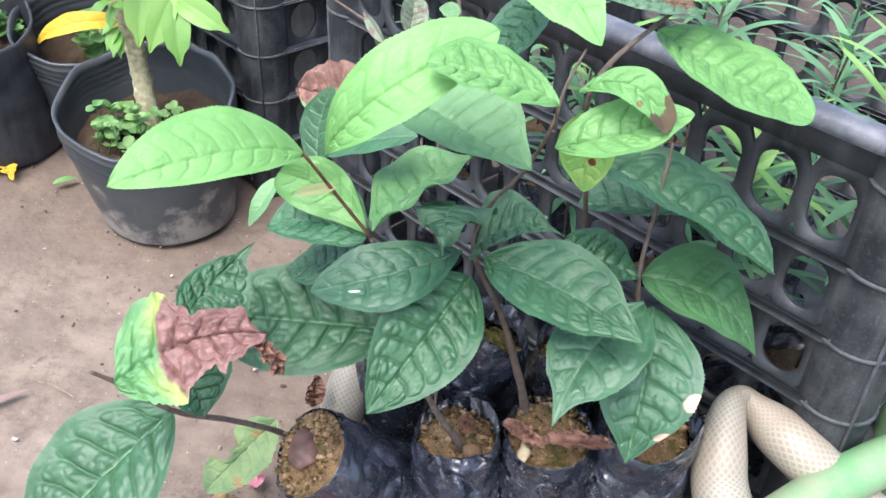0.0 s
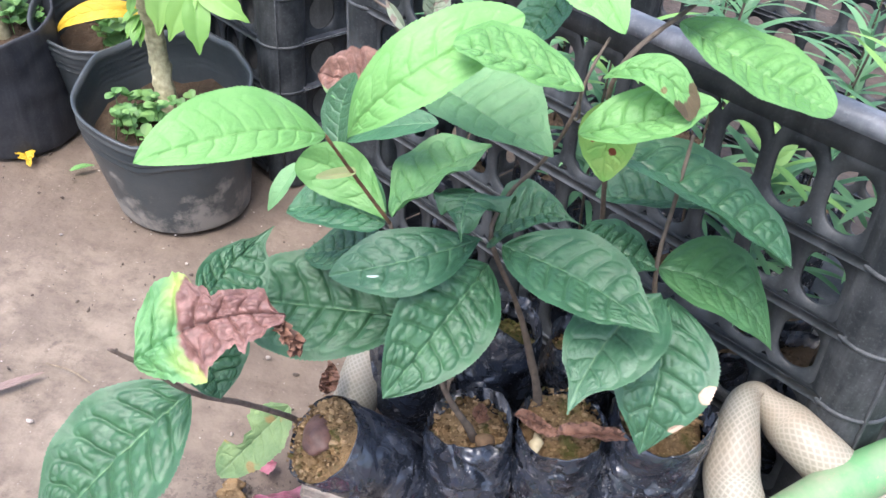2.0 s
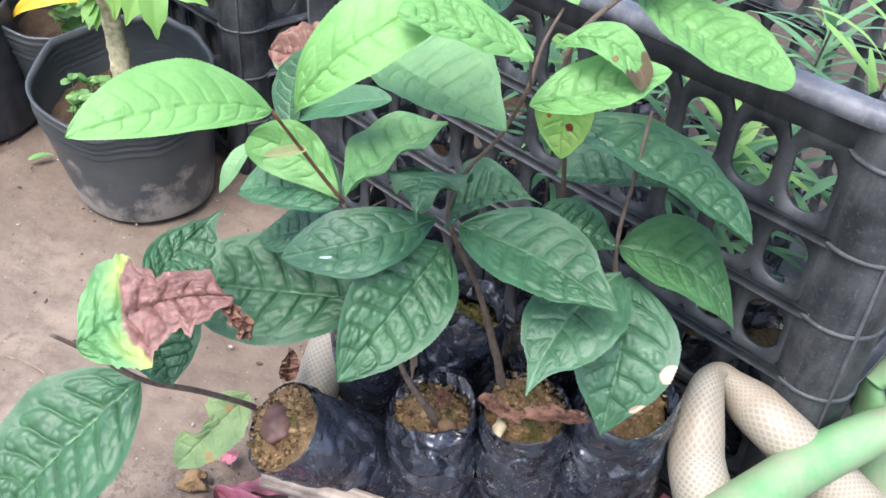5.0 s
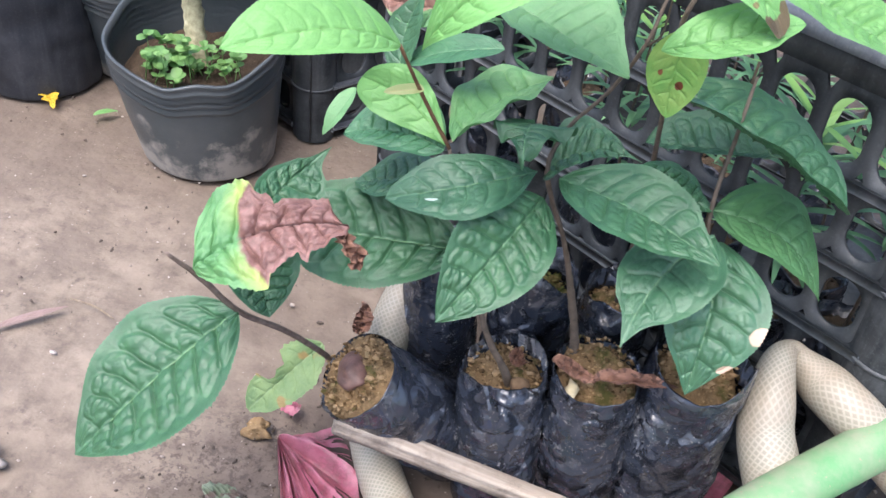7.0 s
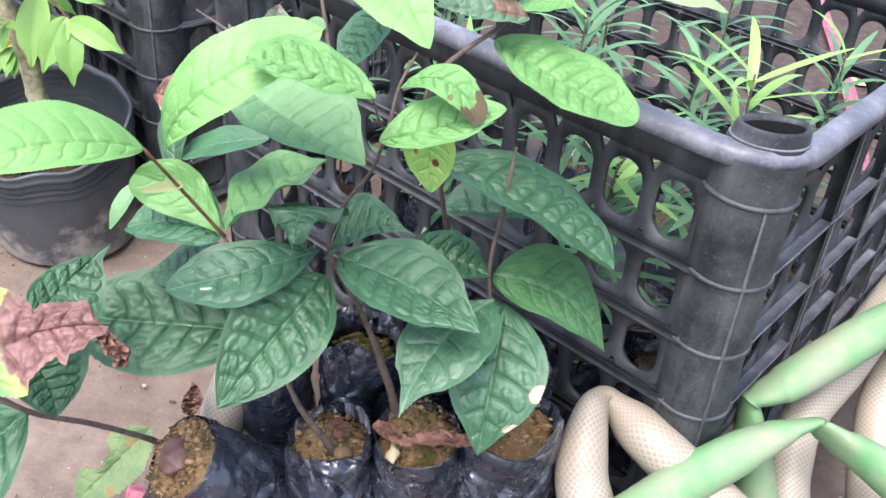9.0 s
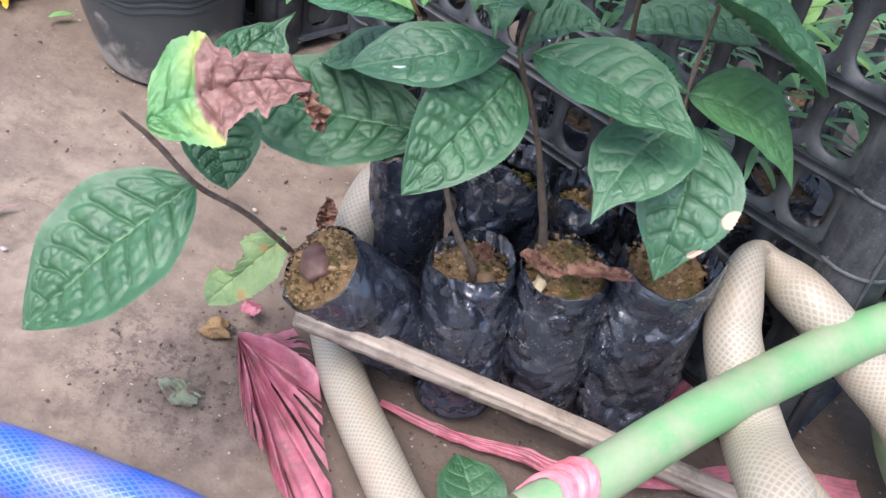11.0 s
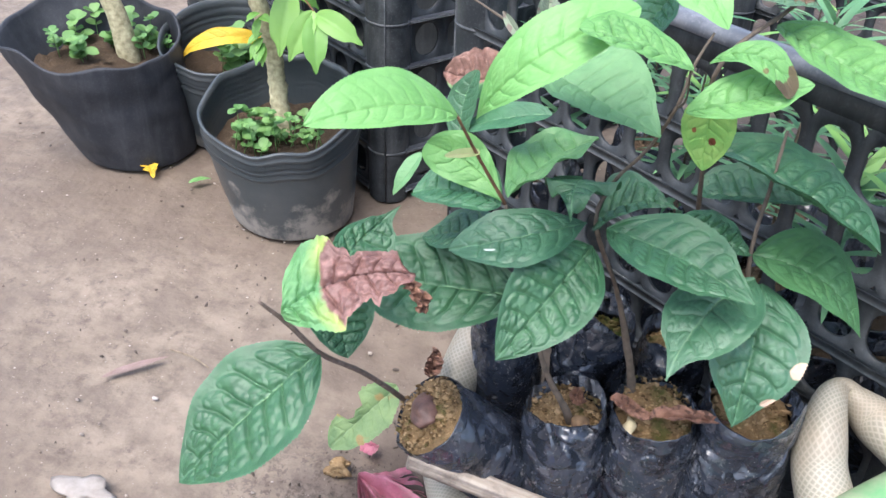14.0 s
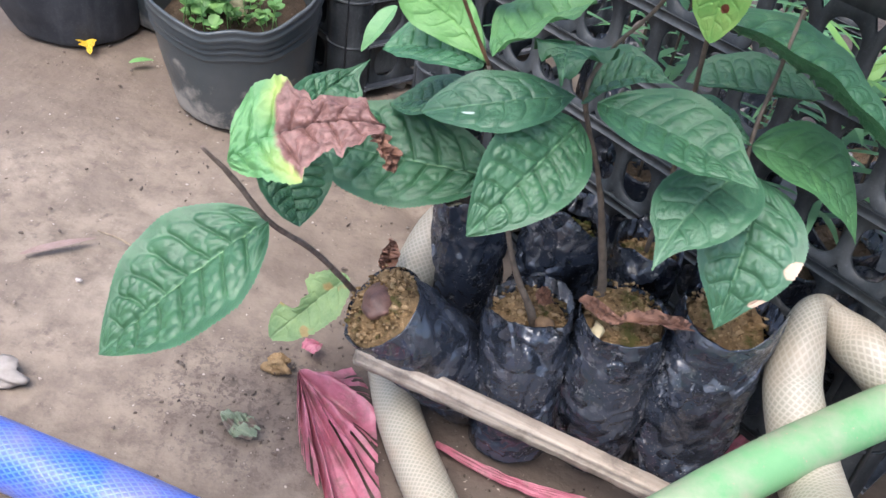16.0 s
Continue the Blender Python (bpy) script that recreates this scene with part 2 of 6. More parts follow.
POT = muddy("mud_splashed_pot_plastic", (0.044, 0.054, 0.058), (0.27, 0.25, 0.22))
FABRIC = plastic("black_grow_bag", (0.022, 0.025, 0.031), (0.12, 0.12, 0.125), 0.62, 0.34, 30.0)


def film_material():
    """Thin black film: crumpled into small flat facets, with dried mud in places."""
    m = Nodes("black_bag_film", 0.3, 0.0, 0.85)
    mud = m.level(m.noise(42.0, 8.0, 0.7), 0.54, 0.72)
    patch = m.math("MULTIPLY", m.level(m.noise(18.0, 3.0, 0.5), 0.47, 0.6), m.level(m.noise(140.0, 8.0, 0.75), 0.585, 0.63))
    col = m.mix(m.math("MULTIPLY", mud, 0.35), (0.025, 0.031, 0.044), (0.15, 0.14, 0.135))
    crumb = m.math("MULTIPLY", m.level(m.noise(30.0, 4.0, 0.5), 0.45, 0.6), m.level(m.noise(520.0, 5.0, 0.7), 0.62, 0.66))
    col = m.mix(m.math("MULTIPLY", crumb, 0.85), col, (0.36, 0.34, 0.31))
    m.colour(m.mix(m.math("MULTIPLY", patch, 0.6), col, (0.36, 0.345, 0.33)))
    m.roughness(m.math("ADD", m.math("MULTIPLY", mud, 0.3), 0.20))
    bend = m.node("ShaderNodeTexNoise", Scale=20.0, Detail=2.0)
    m.link(m.place(), bend.inputs["Vector"])
    shift = m.node("ShaderNodeMixRGB", Fac=0.05)
    m.link(m.place(), shift.inputs["Color1"])
    m.link(bend.outputs["Color"], shift.inputs["Color2"])
    tilt = m.node("ShaderNodeMapping")
    tilt.inputs["Rotation"].default_value = (0.5, 0.4, 0.3)
    tilt.inputs["Scale"].default_value = (1.0, 1.0, 0.5)
    m.link(shift.outputs[0], tilt.inputs["Vector"])
    heights = []
    for size, deep in ((34.0, 0.75), (115.0, 0.6)):
        cell = m.node("ShaderNodeTexVoronoi", Scale=size)
        m.link(tilt.outputs[0], cell.inputs["Vector"])
        away = m.node("ShaderNodeVectorMath")
        away.operation = "SUBTRACT"
        m.link(tilt.outputs[0], away.inputs[0])
        m.link(cell.outputs["Position"], away.inputs[1])
        lean = m.node("ShaderNodeVectorMath")
        lean.operation = "SUBTRACT"
        lean.inputs[1].default_value = (0.5, 0.5, 0.5)
        m.link(cell.outputs["Color"], lean.inputs[0])
        dot = m.node("ShaderNodeVectorMath")
        dot.operation = "DOT_PRODUCT"
        m.link(away.outputs["Vector"], dot.inputs[0])
        m.link(lean.outputs["Vector"], dot.inputs[1])
        heights.append(m.math("MULTIPLY", dot.outputs["Value"], deep))
    wide = m.math("MULTIPLY", m.noise(40.0, 2.0, 0.5), 0.0035)
    for turn, size in (((0.9, 0.5, 0.9), (22.0, 60.0, 90.0)), ((0.3, -0.8, 0.3), (35.0, 90.0, 24.0))):
        pull = m.node("ShaderNodeMapping")
        pull.inputs["Rotation"].default_value, pull.inputs["Scale"].default_value = turn, size
        m.link(shift.outputs[0], pull.inputs["Vector"])
        ridge = m.level(m.math("ABSOLUTE", m.math("SUBTRACT", m.noise(1.0, 2.0, 0.5, pull.outputs[0]), 0.5)), 0.045, 0.0)
        wide = m.math("ADD", wide, m.math("MULTIPLY", ridge, 0.00008))
    where = m.level(m.noise(15.0, 1.0), 0.35, 0.6)
    m.bump(m.math("ADD", m.math("MULTIPLY", m.math("ADD", *heights), where), wide), 1.0, 1.9)
    return m.mat


FILM = film_material()


def earth(name, a, b, c, grain=350.0, depth=0.004, moss=0.0):
    m = Nodes(name, 0.92, 0.0, 0.25)
    col = m.ramp(m.noise(45.0, 6.0, 0.6), [(0.32, a), (0.68, b)])
    col = m.mix(m.level(m.noise(grain, 5.0, 0.7), 0.5, 0.72), col, c)
    col = m.mix(m.level(m.noise(grain * 1.7, 3.0, 0.6), 0.60, 0.68), col, (a[0] * 0.35, a[1] * 0.35, a[2] * 0.35))
    col = m.mix(m.level(m.noise(grain * 0.8, 2.0, 0.5), 0.70, 0.74), col, (c[0] * 1.5, c[1] * 1.6, c[2] * 1.9))
    island = m.tree.nodes.new("ShaderNodeNewGeometry").outputs["Random Per Island"]
    grain_tint = m.ramp(island, [(0.0, (a[0] * 0.5, a[1] * 0.5, a[2] * 0.5)), (0.35, a), (0.7, c), (1.0, (c[0] * 1.35, c[1] * 1.4, c[2] * 1.5))])
    col = m.mix(0.6, col, grain_tint)
    if moss:
        col = m.mix(m.math("MULTIPLY", m.level(m.noise(55.0, 5.0, 0.6), 0.54, 0.66), moss), col, (0.085, 0.095, 0.02))
    m.colour(col).bump(m.noise(grain, 8.0, 0.7), 1.0, depth)
    return m.mat


SOIL = earth("orange_brown_soil", (0.085, 0.055, 0.025), (0.40, 0.23, 0.09), (0.52, 0.36, 0.19), moss=0.85)
DARK_SOIL = earth("dark_pot_soil", (0.05, 0.035, 0.022), (0.14, 0.095, 0.06), (0.2, 0.14, 0.09))
MOSS = earth("mossy_soil", (0.05, 0.07, 0.012), (0.13, 0.14, 0.03), (0.2, 0.14, 0.06))


def ground_material():
    m = Nodes("trodden_mud", 0.8, 0.0, 0.3)
    col = m.ramp(m.noise(5.0, 8.0, 0.6), [(0.3, (0.155, 0.123, 0.093)), (0.7, (0.264, 0.216, 0.168))])
    col = m.mix(m.math("MULTIPLY", m.level(m.noise(38.0, 8.0, 0.7), 0.44, 0.66), 0.8), col, (0.110, 0.085, 0.067))
    col = m.mix(m.math("MULTIPLY", m.level(m.noise(13.0, 6.0, 0.6), 0.48, 0.64), 0.7), col, (0.132, 0.104, 0.082))
    sep = m.node("ShaderNodeSeparateXYZ")
    m.link(m.place(), sep.inputs[0])
    east = m.math("MULTIPLY", m.math("SUBTRACT", sep.outputs["X"], 1.05), 0.85)
    north = m.math("MULTIPLY", m.math("SUBTRACT", sep.outputs["Y"], 1.80), 0.75)
    bed = m.math("SQRT", m.math("ADD", m.math("MULTIPLY", east, east), m.math("MULTIPLY", north, north)))
    bed = m.math("ADD", bed, m.math("MULTIPLY", m.noise(2.2, 8.0), 1.0))
    col = m.mix(m.level(bed, 1.50, 1.15), col, m.ramp(m.noise(45.0, 8.0, 0.7), [(0.35, (0.030, 0.022, 0.017)), (0.7, (0.10, 0.073, 0.055))]))
    col = m.mix(m.math("MULTIPLY", m.level(m.noise(60.0, 8.0, 0.7), 0.57, 0.68), 0.8), col, (0.10, 0.078, 0.062))
    # darker mud patches: x, y, their half sizes, colour, strength
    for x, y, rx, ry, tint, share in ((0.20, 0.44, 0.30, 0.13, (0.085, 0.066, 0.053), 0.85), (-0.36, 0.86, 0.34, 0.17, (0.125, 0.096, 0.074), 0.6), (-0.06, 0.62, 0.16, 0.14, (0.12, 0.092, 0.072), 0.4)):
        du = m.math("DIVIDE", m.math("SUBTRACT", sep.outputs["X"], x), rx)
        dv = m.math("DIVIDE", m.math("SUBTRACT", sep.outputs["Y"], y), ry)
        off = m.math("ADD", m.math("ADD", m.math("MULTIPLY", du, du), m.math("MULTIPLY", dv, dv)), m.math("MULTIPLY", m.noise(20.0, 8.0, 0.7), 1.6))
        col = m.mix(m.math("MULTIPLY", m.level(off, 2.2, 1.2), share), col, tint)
    # smears of rotten leaf
    du = m.math("DIVIDE", m.math("ADD", sep.outputs["X"], 0.085), 0.11)
    dv = m.math("DIVIDE", m.math("SUBTRACT", sep.outputs["Y"], 0.44), 0.075)
    off = m.math("ADD", m.math("MULTIPLY", du, du), m.math("MULTIPLY", dv, dv))
    smear = m.math("MULTIPLY", m.level(off, 1.3, 0.2), m.level(m.noise(150.0, 8.0, 0.75), 0.50, 0.57))
    col = m.mix(m.math("MULTIPLY", smear, 0.8), col, (0.065, 0.050, 0.042))
    col = m.mix(m.math("MULTIPLY", m.level(m.noise(300.0, 3.0, 0.6), 0.66, 0.74), 0.7), col, (0.08, 0.062, 0.05))
    col = m.mix(m.level(m.noise(300.0, 2.0, 0.5), 0.70, 0.76), col, (0.36, 0.315, 0.265))
    m.colour(col)
    m.roughness(m.math("ADD", m.math("MULTIPLY", m.noise(9.0, 4.0), 0.5), 0.5))
    rough = m.math("ADD", m.noise(24.0, 6.0, 0.5), m.math("MULTIPLY", m.noise(120.0, 3.0, 0.5), 0.16))
    m.bump(rough, 0.6, 0.011)
    return m.mat


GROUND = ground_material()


def hose_material(name, base, net, rough, pitch, stretch=1.0):
    """A braided hose: a net of crossing threads, laid by the tube's own lengthwise and round-about measure."""
    m = Nodes(name, rough)
    uv = m.tree.nodes.new("ShaderNodeUVMap")
    sep = m.node("ShaderNodeSeparateXYZ")
    m.link(uv.outputs[0], sep.inputs[0])
    a = m.math("MULTIPLY", sep.outputs["X"], pitch * stretch)
    b = m.math("MULTIPLY", sep.outputs["Y"], pitch)
    one = m.math("ABSOLUTE", m.math("SINE", m.math("MULTIPLY", m.math("ADD", a, b), math.pi / 2)))
    two = m.math("ABSOLUTE", m.math("SINE", m.math("MULTIPLY", m.math("SUBTRACT", a, b), math.pi / 2)))
    thread = m.level(m.math("MINIMUM", one, two), 0.75, 0.25)
    dirt = m.level(m.noise(30.0, 6.0, 0.6), 0.42, 0.75)
    col = m.mix(thread, base, net)
    col = m.mix(m.math("MULTIPLY", dirt, 0.5), col, (0.29, 0.22, 0.155))
    m.colour(col).bump(thread, 0.25, 0.0006)
    return m.mat


BEIGE = hose_material("beige_braided_hose", (0.245, 0.225, 0.172), (0.345, 0.322, 0.255), 0.45, 46.0, 1.2)
BLUE = hose_material("blue_braided_hose", (0.015, 0.07, 0.46), (0.06, 0.16, 0.56), 0.3, 64.0, 0.6)


def simple(name, a, b, scale=60.0, rough=0.5, share=0.0):
    m = Nodes(name, rough)
    col = m.ramp(m.noise(scale, 6.0, 0.6), [(0.3, a), (0.7, b)])
    m.colour(col).bump(m.noise(scale * 5, 4.0), 0.3, 0.0008)
    if share:
        m.translucent(col, share)
    return m.mat


def green_hose_material():
    m = Nodes("dusty_green_hose", 0.5, 0.0, 0.4)
    col = m.ramp(m.noise(12.0, 5.0, 0.6), [(0.3, (0.10, 0.255, 0.105)), (0.7, (0.15, 0.325, 0.15))])
    col = m.mix(m.math("MULTIPLY", m.level(m.noise(17.0, 8.0, 0.7), 0.40, 0.62), 0.85), col, (0.27, 0.285, 0.20))
    col = m.mix(m.level(m.noise(330.0, 4.0, 0.6), 0.66, 0.72), col, (0.3, 0.25, 0.17))
    m.colour(col).roughness(m.math("ADD", m.math("MULTIPLY", m.noise(30.0, 5.0), 0.35), 0.48))
    m.bump(m.noise(60.0, 6.0, 0.6), 0.3, 0.002)
    return m.mat


GREEN_HOSE = green_hose_material()


def thin_red_film():
    m = Nodes("thin_red_plastic", 0.32, 0.0, 0.6)
    col = m.ramp(m.noise(40.0, 6.0, 0.6), [(0.3, (0.34, 0.072, 0.115)), (0.7, (0.60, 0.23, 0.29))])
    col = m.mix(m.math("MULTIPLY", m.level(m.noise(55.0, 8.0, 0.75), 0.48, 0.66), 0.7), col, (0.18, 0.12, 0.10))
    m.colour(col).bump(m.noise(160.0, 4.0, 0.6), 0.6, 0.003)
    m.translucent(col, 0.3)
    return m.mat


RED_FILM = thin_red_film()
TAPE = simple("pink_tape", (0.62, 0.15, 0.19), (0.76, 0.28, 0.31), 70.0, 0.35, 0.15)
STONE = simple("small_stone", (0.12, 0.09, 0.06), (0.3, 0.24, 0.16), 90.0, 0.8)
BROWN_STONE = simple("brown_stone", (0.085, 0.05, 0.026), (0.23, 0.145, 0.075), 110.0, 0.85)
PALE_STONE = simple("pale_stone", (0.5, 0.42, 0.25), (0.7, 0.62, 0.42), 90.0, 0.7)
SEED = simple("brown_seed_husk", (0.055, 0.027, 0.02), (0.16, 0.085, 0.065), 120.0, 0.5)
CONCRETE = simple("grey_rubble", (0.2, 0.18, 0.16), (0.38, 0.35, 0.31), 50.0, 0.9)
PAPER = simple("white_paper", (0.2, 0.175, 0.15), (0.33, 0.3, 0.27), 60.0, 0.7)


def wood_material():
    m = Nodes("weathered_wood", 0.75)
    stretch = m.node("ShaderNodeMapping")
    stretch.inputs["Scale"].default_value = (12.0, 260.0, 260.0)
    m.link(m.place(), stretch.inputs["Vector"])
    grain = m.noise(1.0, 6.0, 0.6, stretch.outputs[0])
    col = m.ramp(grain, [(0.3, (0.27, 0.22, 0.175)), (0.55, (0.40, 0.34, 0.275)), (0.75, (0.48, 0.42, 0.345))])
    col = m.mix(m.math("MULTIPLY", m.level(m.noise(45.0, 7.0, 0.7), 0.48, 0.68), 0.75), col, (0.115, 0.09, 0.072))
    m.colour(col).bump(grain, 0.8, 0.0016)
    return m.mat


WOOD = wood_material()

# ---------------------------------------------------------------- mesh tools


def mesh_of(name, bm, material):
    me = bpy.data.meshes.new(name)
    bm.to_mesh(me)
    bm.free()
    me.materials.append(material)
    for p in me.polygons:
        p.use_smooth = True
    return me


def part(name, bm, material, parent, label=""):
    """Links a bmesh, in world coordinates, as one mesh object under a thing or part."""
    ob = new(name, mesh_of(name, bm, material))
    ob.parent = parent
    ob.matrix_parent_inverse = parent.matrix_world.inverted()
    return tagged(ob, label)


def thing(name, at, label, category, group="", kind=""):
    ob = new(name)
    ob.empty_display_size = 0.01
    ob.matrix_world = Matrix.Translation(at)
    ob.location = at
    return tagged(ob, label, category, group, kind)


def lone(name, bm, material, label, category, group="", kind=""):
    return tagged(new(name, mesh_of(name, bm, material)), label, category, group, kind)


def curve_points(points, steps):
    """A smooth line through the points (Catmull-Rom); points may carry further numbers, which glide along."""
    pts = [np.array(p, float) for p in points]
    pts = [2 * pts[0] - pts[1], *pts, 2 * pts[-1] - pts[-2]]
    out = []
    for a, b, c, d in zip(pts, pts[1:], pts[2:], pts[3:]):
        for k in range(steps):
            s = k / steps
            out.append(0.5 * (2 * b + (c - a) * s + (2 * a - 5 * b + 4 * c - d) * s * s + (3 * b - a - 3 * c + d) * s**3))
    out.append(pts[-2])
    return out


def tube(points, steps=8, sides=12, rough=0.0, flat_up=(0, 0, 1), caps=True):
    """A bmesh tube. points: (x, y, z, radius) or (x, y, z, radius, flatness), flatness squeezing it along flat_up."""
    line = curve_points([(*p, 0.0) if len(p) == 4 else p for p in points], steps)
    bm = bmesh.new()
    uvs = bm.loops.layers.uv.new("UVMap")
    rings, lengths, far = [], [], 0.0
    for n, p in enumerate(line):
        a, b = line[max(n - 1, 0)][:3], line[min(n + 1, len(line) - 1)][:3]
        way = Vector(b - a).normalized()
        up = Vector(flat_up)
        up = (up - way * up.dot(way)).normalized()
        side = way.cross(up)
        if n:
            far += float(np.linalg.norm(p[:3] - line[n - 1][:3]))
        lengths.append(far)
        flat = p[4] if len(p) > 4 else 0.0
        ring = []
        for k in range(sides):
            ang = 2 * math.pi * k / sides
            r = p[3] * (1 + rough * noise.noise(Vector((n * 0.7, k * 1.3, p[3] * 999))))
            off = side * math.cos(ang) * r * (1 + 0.45 * flat) + up * math.sin(ang) * r * (1 - flat)
            ring.append(bm.verts.new(Vector(p[:3]) + off))
        rings.append(ring)
    wide = 2 * math.pi * line[0][3]
    for n, (r, s) in enumerate(zip(rings, rings[1:])):
        for k in range(sides):
            j = (k + 1) % sides
            face = bm.faces.new((r[k], r[j], s[j], s[k]))
            for loop, (x, y) in zip(face.loops, ((lengths[n], k), (lengths[n], k + 1), (lengths[n + 1], k + 1), (lengths[n + 1], k))):
                loop[uvs].uv = (x / wide, y / sides)
    if caps:
        bm.faces.new(rings[0][::-1])
        bm.faces.new(rings[-1])
    return bm


def box(bm, centre, x, y, size):
    """A box with rounded corners added to bm; x and y: its own axes, level."""
    x, y, z = Vector(x), Vector(y), Vector((0, 0, 1))
    vs = bmesh.ops.create_cube(bm, size=1.0)["verts"]
    for v in vs:
        v.co = Vector(centre) + x * v.co.x * size[0] + y * v.co.y * size[1] + z * v.co.z * size[2]
    return vs


def lump(bm, centre, size, seed, rough=0.35, levels=2):
    vs = bmesh.ops.create_icosphere(bm, subdivisions=levels, radius=1.0)["verts"]
    for v in vs:
        k = 1 + rough * noise.noise(v.co * 1.3 + Vector((seed * 7.1, seed * 3.3, 0)))
        v.co = Vector(centre) + Vector((v.co.x * size[0], v.co.y * size[1], v.co.z * size[2])) * k


# ---------------------------------------------------------------- leaves


SPINE = []


def blade(base, tip, width, face, bow=0.0, side=0.0, fold=0.1, droop=0.0, veins=7.5, relief=1.0, teeth=44, shape=(0.60, 0.78), drip=0.16, skew=0.0, rag=0.0, twist=0.0, curl=0.0, seed=1, nu=170, nv=28, scallop=0.0, edge=None, crumple=0.0):
    """A leaf blade from base to tip. face: the way its upper side looks; bow: how far the middle rises from the chord; side: how far it
    swerves; fold: how far the margins rise over the midrib; droop: how far they fall; skew: how much wider its own left half is; rag: how
    torn the far part is; edge: the outline of a torn leaf, two lines of (along, half width) for its own left and right."""
    base, tip = Vector(base), Vector(tip)
    chord = tip - base
    length = chord.length
    axis = chord.normalized()
    up0 = Vector(face)
    up0 = (up0 - axis * up0.dot(axis)).normalized()
    across0 = up0.cross(axis)
    p, q = shape
    top = (p / (p + q)) ** p * (q / (p + q)) ** q
    bm = bmesh.new()
    vein_at = bm.verts.layers.float.new("vein")
    along_at = bm.verts.layers.float.new("along")
    across_at = bm.verts.layers.float.new("across")
    rows = []
    SPINE.clear()
    for i in range(nu + 1):
        u = i / nu
        w = (u**p) * ((1 - u) ** q) / top * width / 2
        tip_part = max(0.0, (u - 0.76) / 0.24)
        w *= 1 - drip * 4 * tip_part * (1 - tip_part)
        w = max(w, width * 0.012)
        hump = 4 * u * (1 - u)
        mid = base + chord * u + up0 * bow * hump + across0 * side * hump - up0 * curl * length * max(0.0, u - 0.6) ** 2 * 3
        ang = twist * (u - 0.4)
        across = across0 * math.cos(ang) + up0 * math.sin(ang)
        up = up0 * math.cos(ang) - across0 * math.sin(ang)
        row = []
        for j in range(-nv, nv + 1):
            v = j / nv
            far = abs(v)
            half = w / width * 2
            # side veins leave the midrib, bend forward and close in loops before the margin
            s = u * veins - (0.70 * far + 0.62 * far**3) * (0.08 + 0.92 * half) + (0.45 if v < 0 else 0.0)
            s += 0.13 * noise.noise(Vector((u * 4.5 + seed, v * 3, seed + 0.5)))
            f = abs((s % 1.0) - 0.5) * 2
            inside = max(0.0, 1 - (far / 0.86) ** 8)
            loop = 0.72 + 0.13 * (1 - f**2)
            groove = math.exp(-(((1 - f) / 0.085) ** 2)) * inside
            groove = max(groove, 0.75 * math.exp(-(((far - loop) / 0.035) ** 2)))
            midrib = math.exp(-((v * w / width) / 0.015) ** 2)
            vein = min(1.0, max(midrib, 0.42 * groove))
            near = min(1, half * 2.2, (1 - u) * 5) * (1 - far**6)
            puff = 1 + 0.7 * noise.noise(Vector((s * 1.1 + seed, far * 2.5, seed + 4.0)))
            lift = relief * width * (0.021 * puff * (1 - f**2.4) * inside - 0.024 * groove - 0.034 * midrib) * near
            if relief > 0.3:
                # small pillows between the side veins, parted by a net of fine veins
                place = Vector((s * 1.45 + seed * 3.0 + (40 if v < 0 else 0), far * 4.9, seed * 1.7))
                d = noise.voronoi(place)[0]
                gap = d[1] - d[0]
                net = math.exp(-((gap / 0.10) ** 2)) * inside
                lift += relief * width * (0.021 * min(1.0, gap * 2.2) ** 0.7 * (1 - 0.6 * f**4) - 0.006) * near * inside
                vein = max(vein, 0.26 * net * near)
            lift += relief * width * 0.004 * noise.noise(Vector((u * 22 + seed * 5, v * 9, seed)))
            lift += width * 0.030 * noise.noise(Vector((u * 3 + seed * 9, v * 1.5, seed * 2))) * min(1.0, relief + 0.4)
            lift += width * 0.014 * math.sin(u * 19 + seed + 2 * v) * v * v * half
            lift += width * scallop * math.sin(u * 16 + seed + v) * v * v
            lift += width * crumple * noise.noise(Vector((u * 11 + seed, v * 1.6, seed * 3)))
            reach = 1 + skew if v > 0 else 1 - skew
            if abs(j) == nv and teeth:
                vein = max(vein, 0.5)
                reach *= 1 + 0.032 * (1 + 0.9 * noise.noise(Vector((u * 14, v, seed)))) * ((u * teeth) % 1.0) * min(1.0, w / width * 4)
            if rag and u > 0.35:
                reach *= 1 - rag * (0.30 + 0.5 * u + 0.75 * noise.noise(Vector((u * 9 + seed, math.copysign(3, v), seed)))) * min(1, (u - 0.35) * 9)
            if edge:
                line = edge[0] if v > 0 else edge[1]
                wide = np.interp(u, [e[0] for e in line], [e[1] for e in line])
                reach = wide * (1 + 0.07 * noise.noise(Vector((u * 30, math.copysign(3, v), seed)))) * width / 2 / w
            co = mid + across * (v * w * reach) + up * (lift + fold * w * 2 * far - droop * w * 2 * v * v)
            if j == 0 and i % 10 == 0 and 0.01 < u < 0.96:
                SPINE.append((*(co + up * width * 0.003), width * 0.0065 * (1.15 - u)))
            vert = bm.verts.new(co)
            vert[vein_at], vert[along_at], vert[across_at] = vein, u, v
            row.append(vert)
        rows.append(row)
    for a, b in zip(rows, rows[1:]):
        for k in range(2 * nv):
            bm.faces.new((a[k], a[k + 1], b[k + 1], b[k]))
    return bm


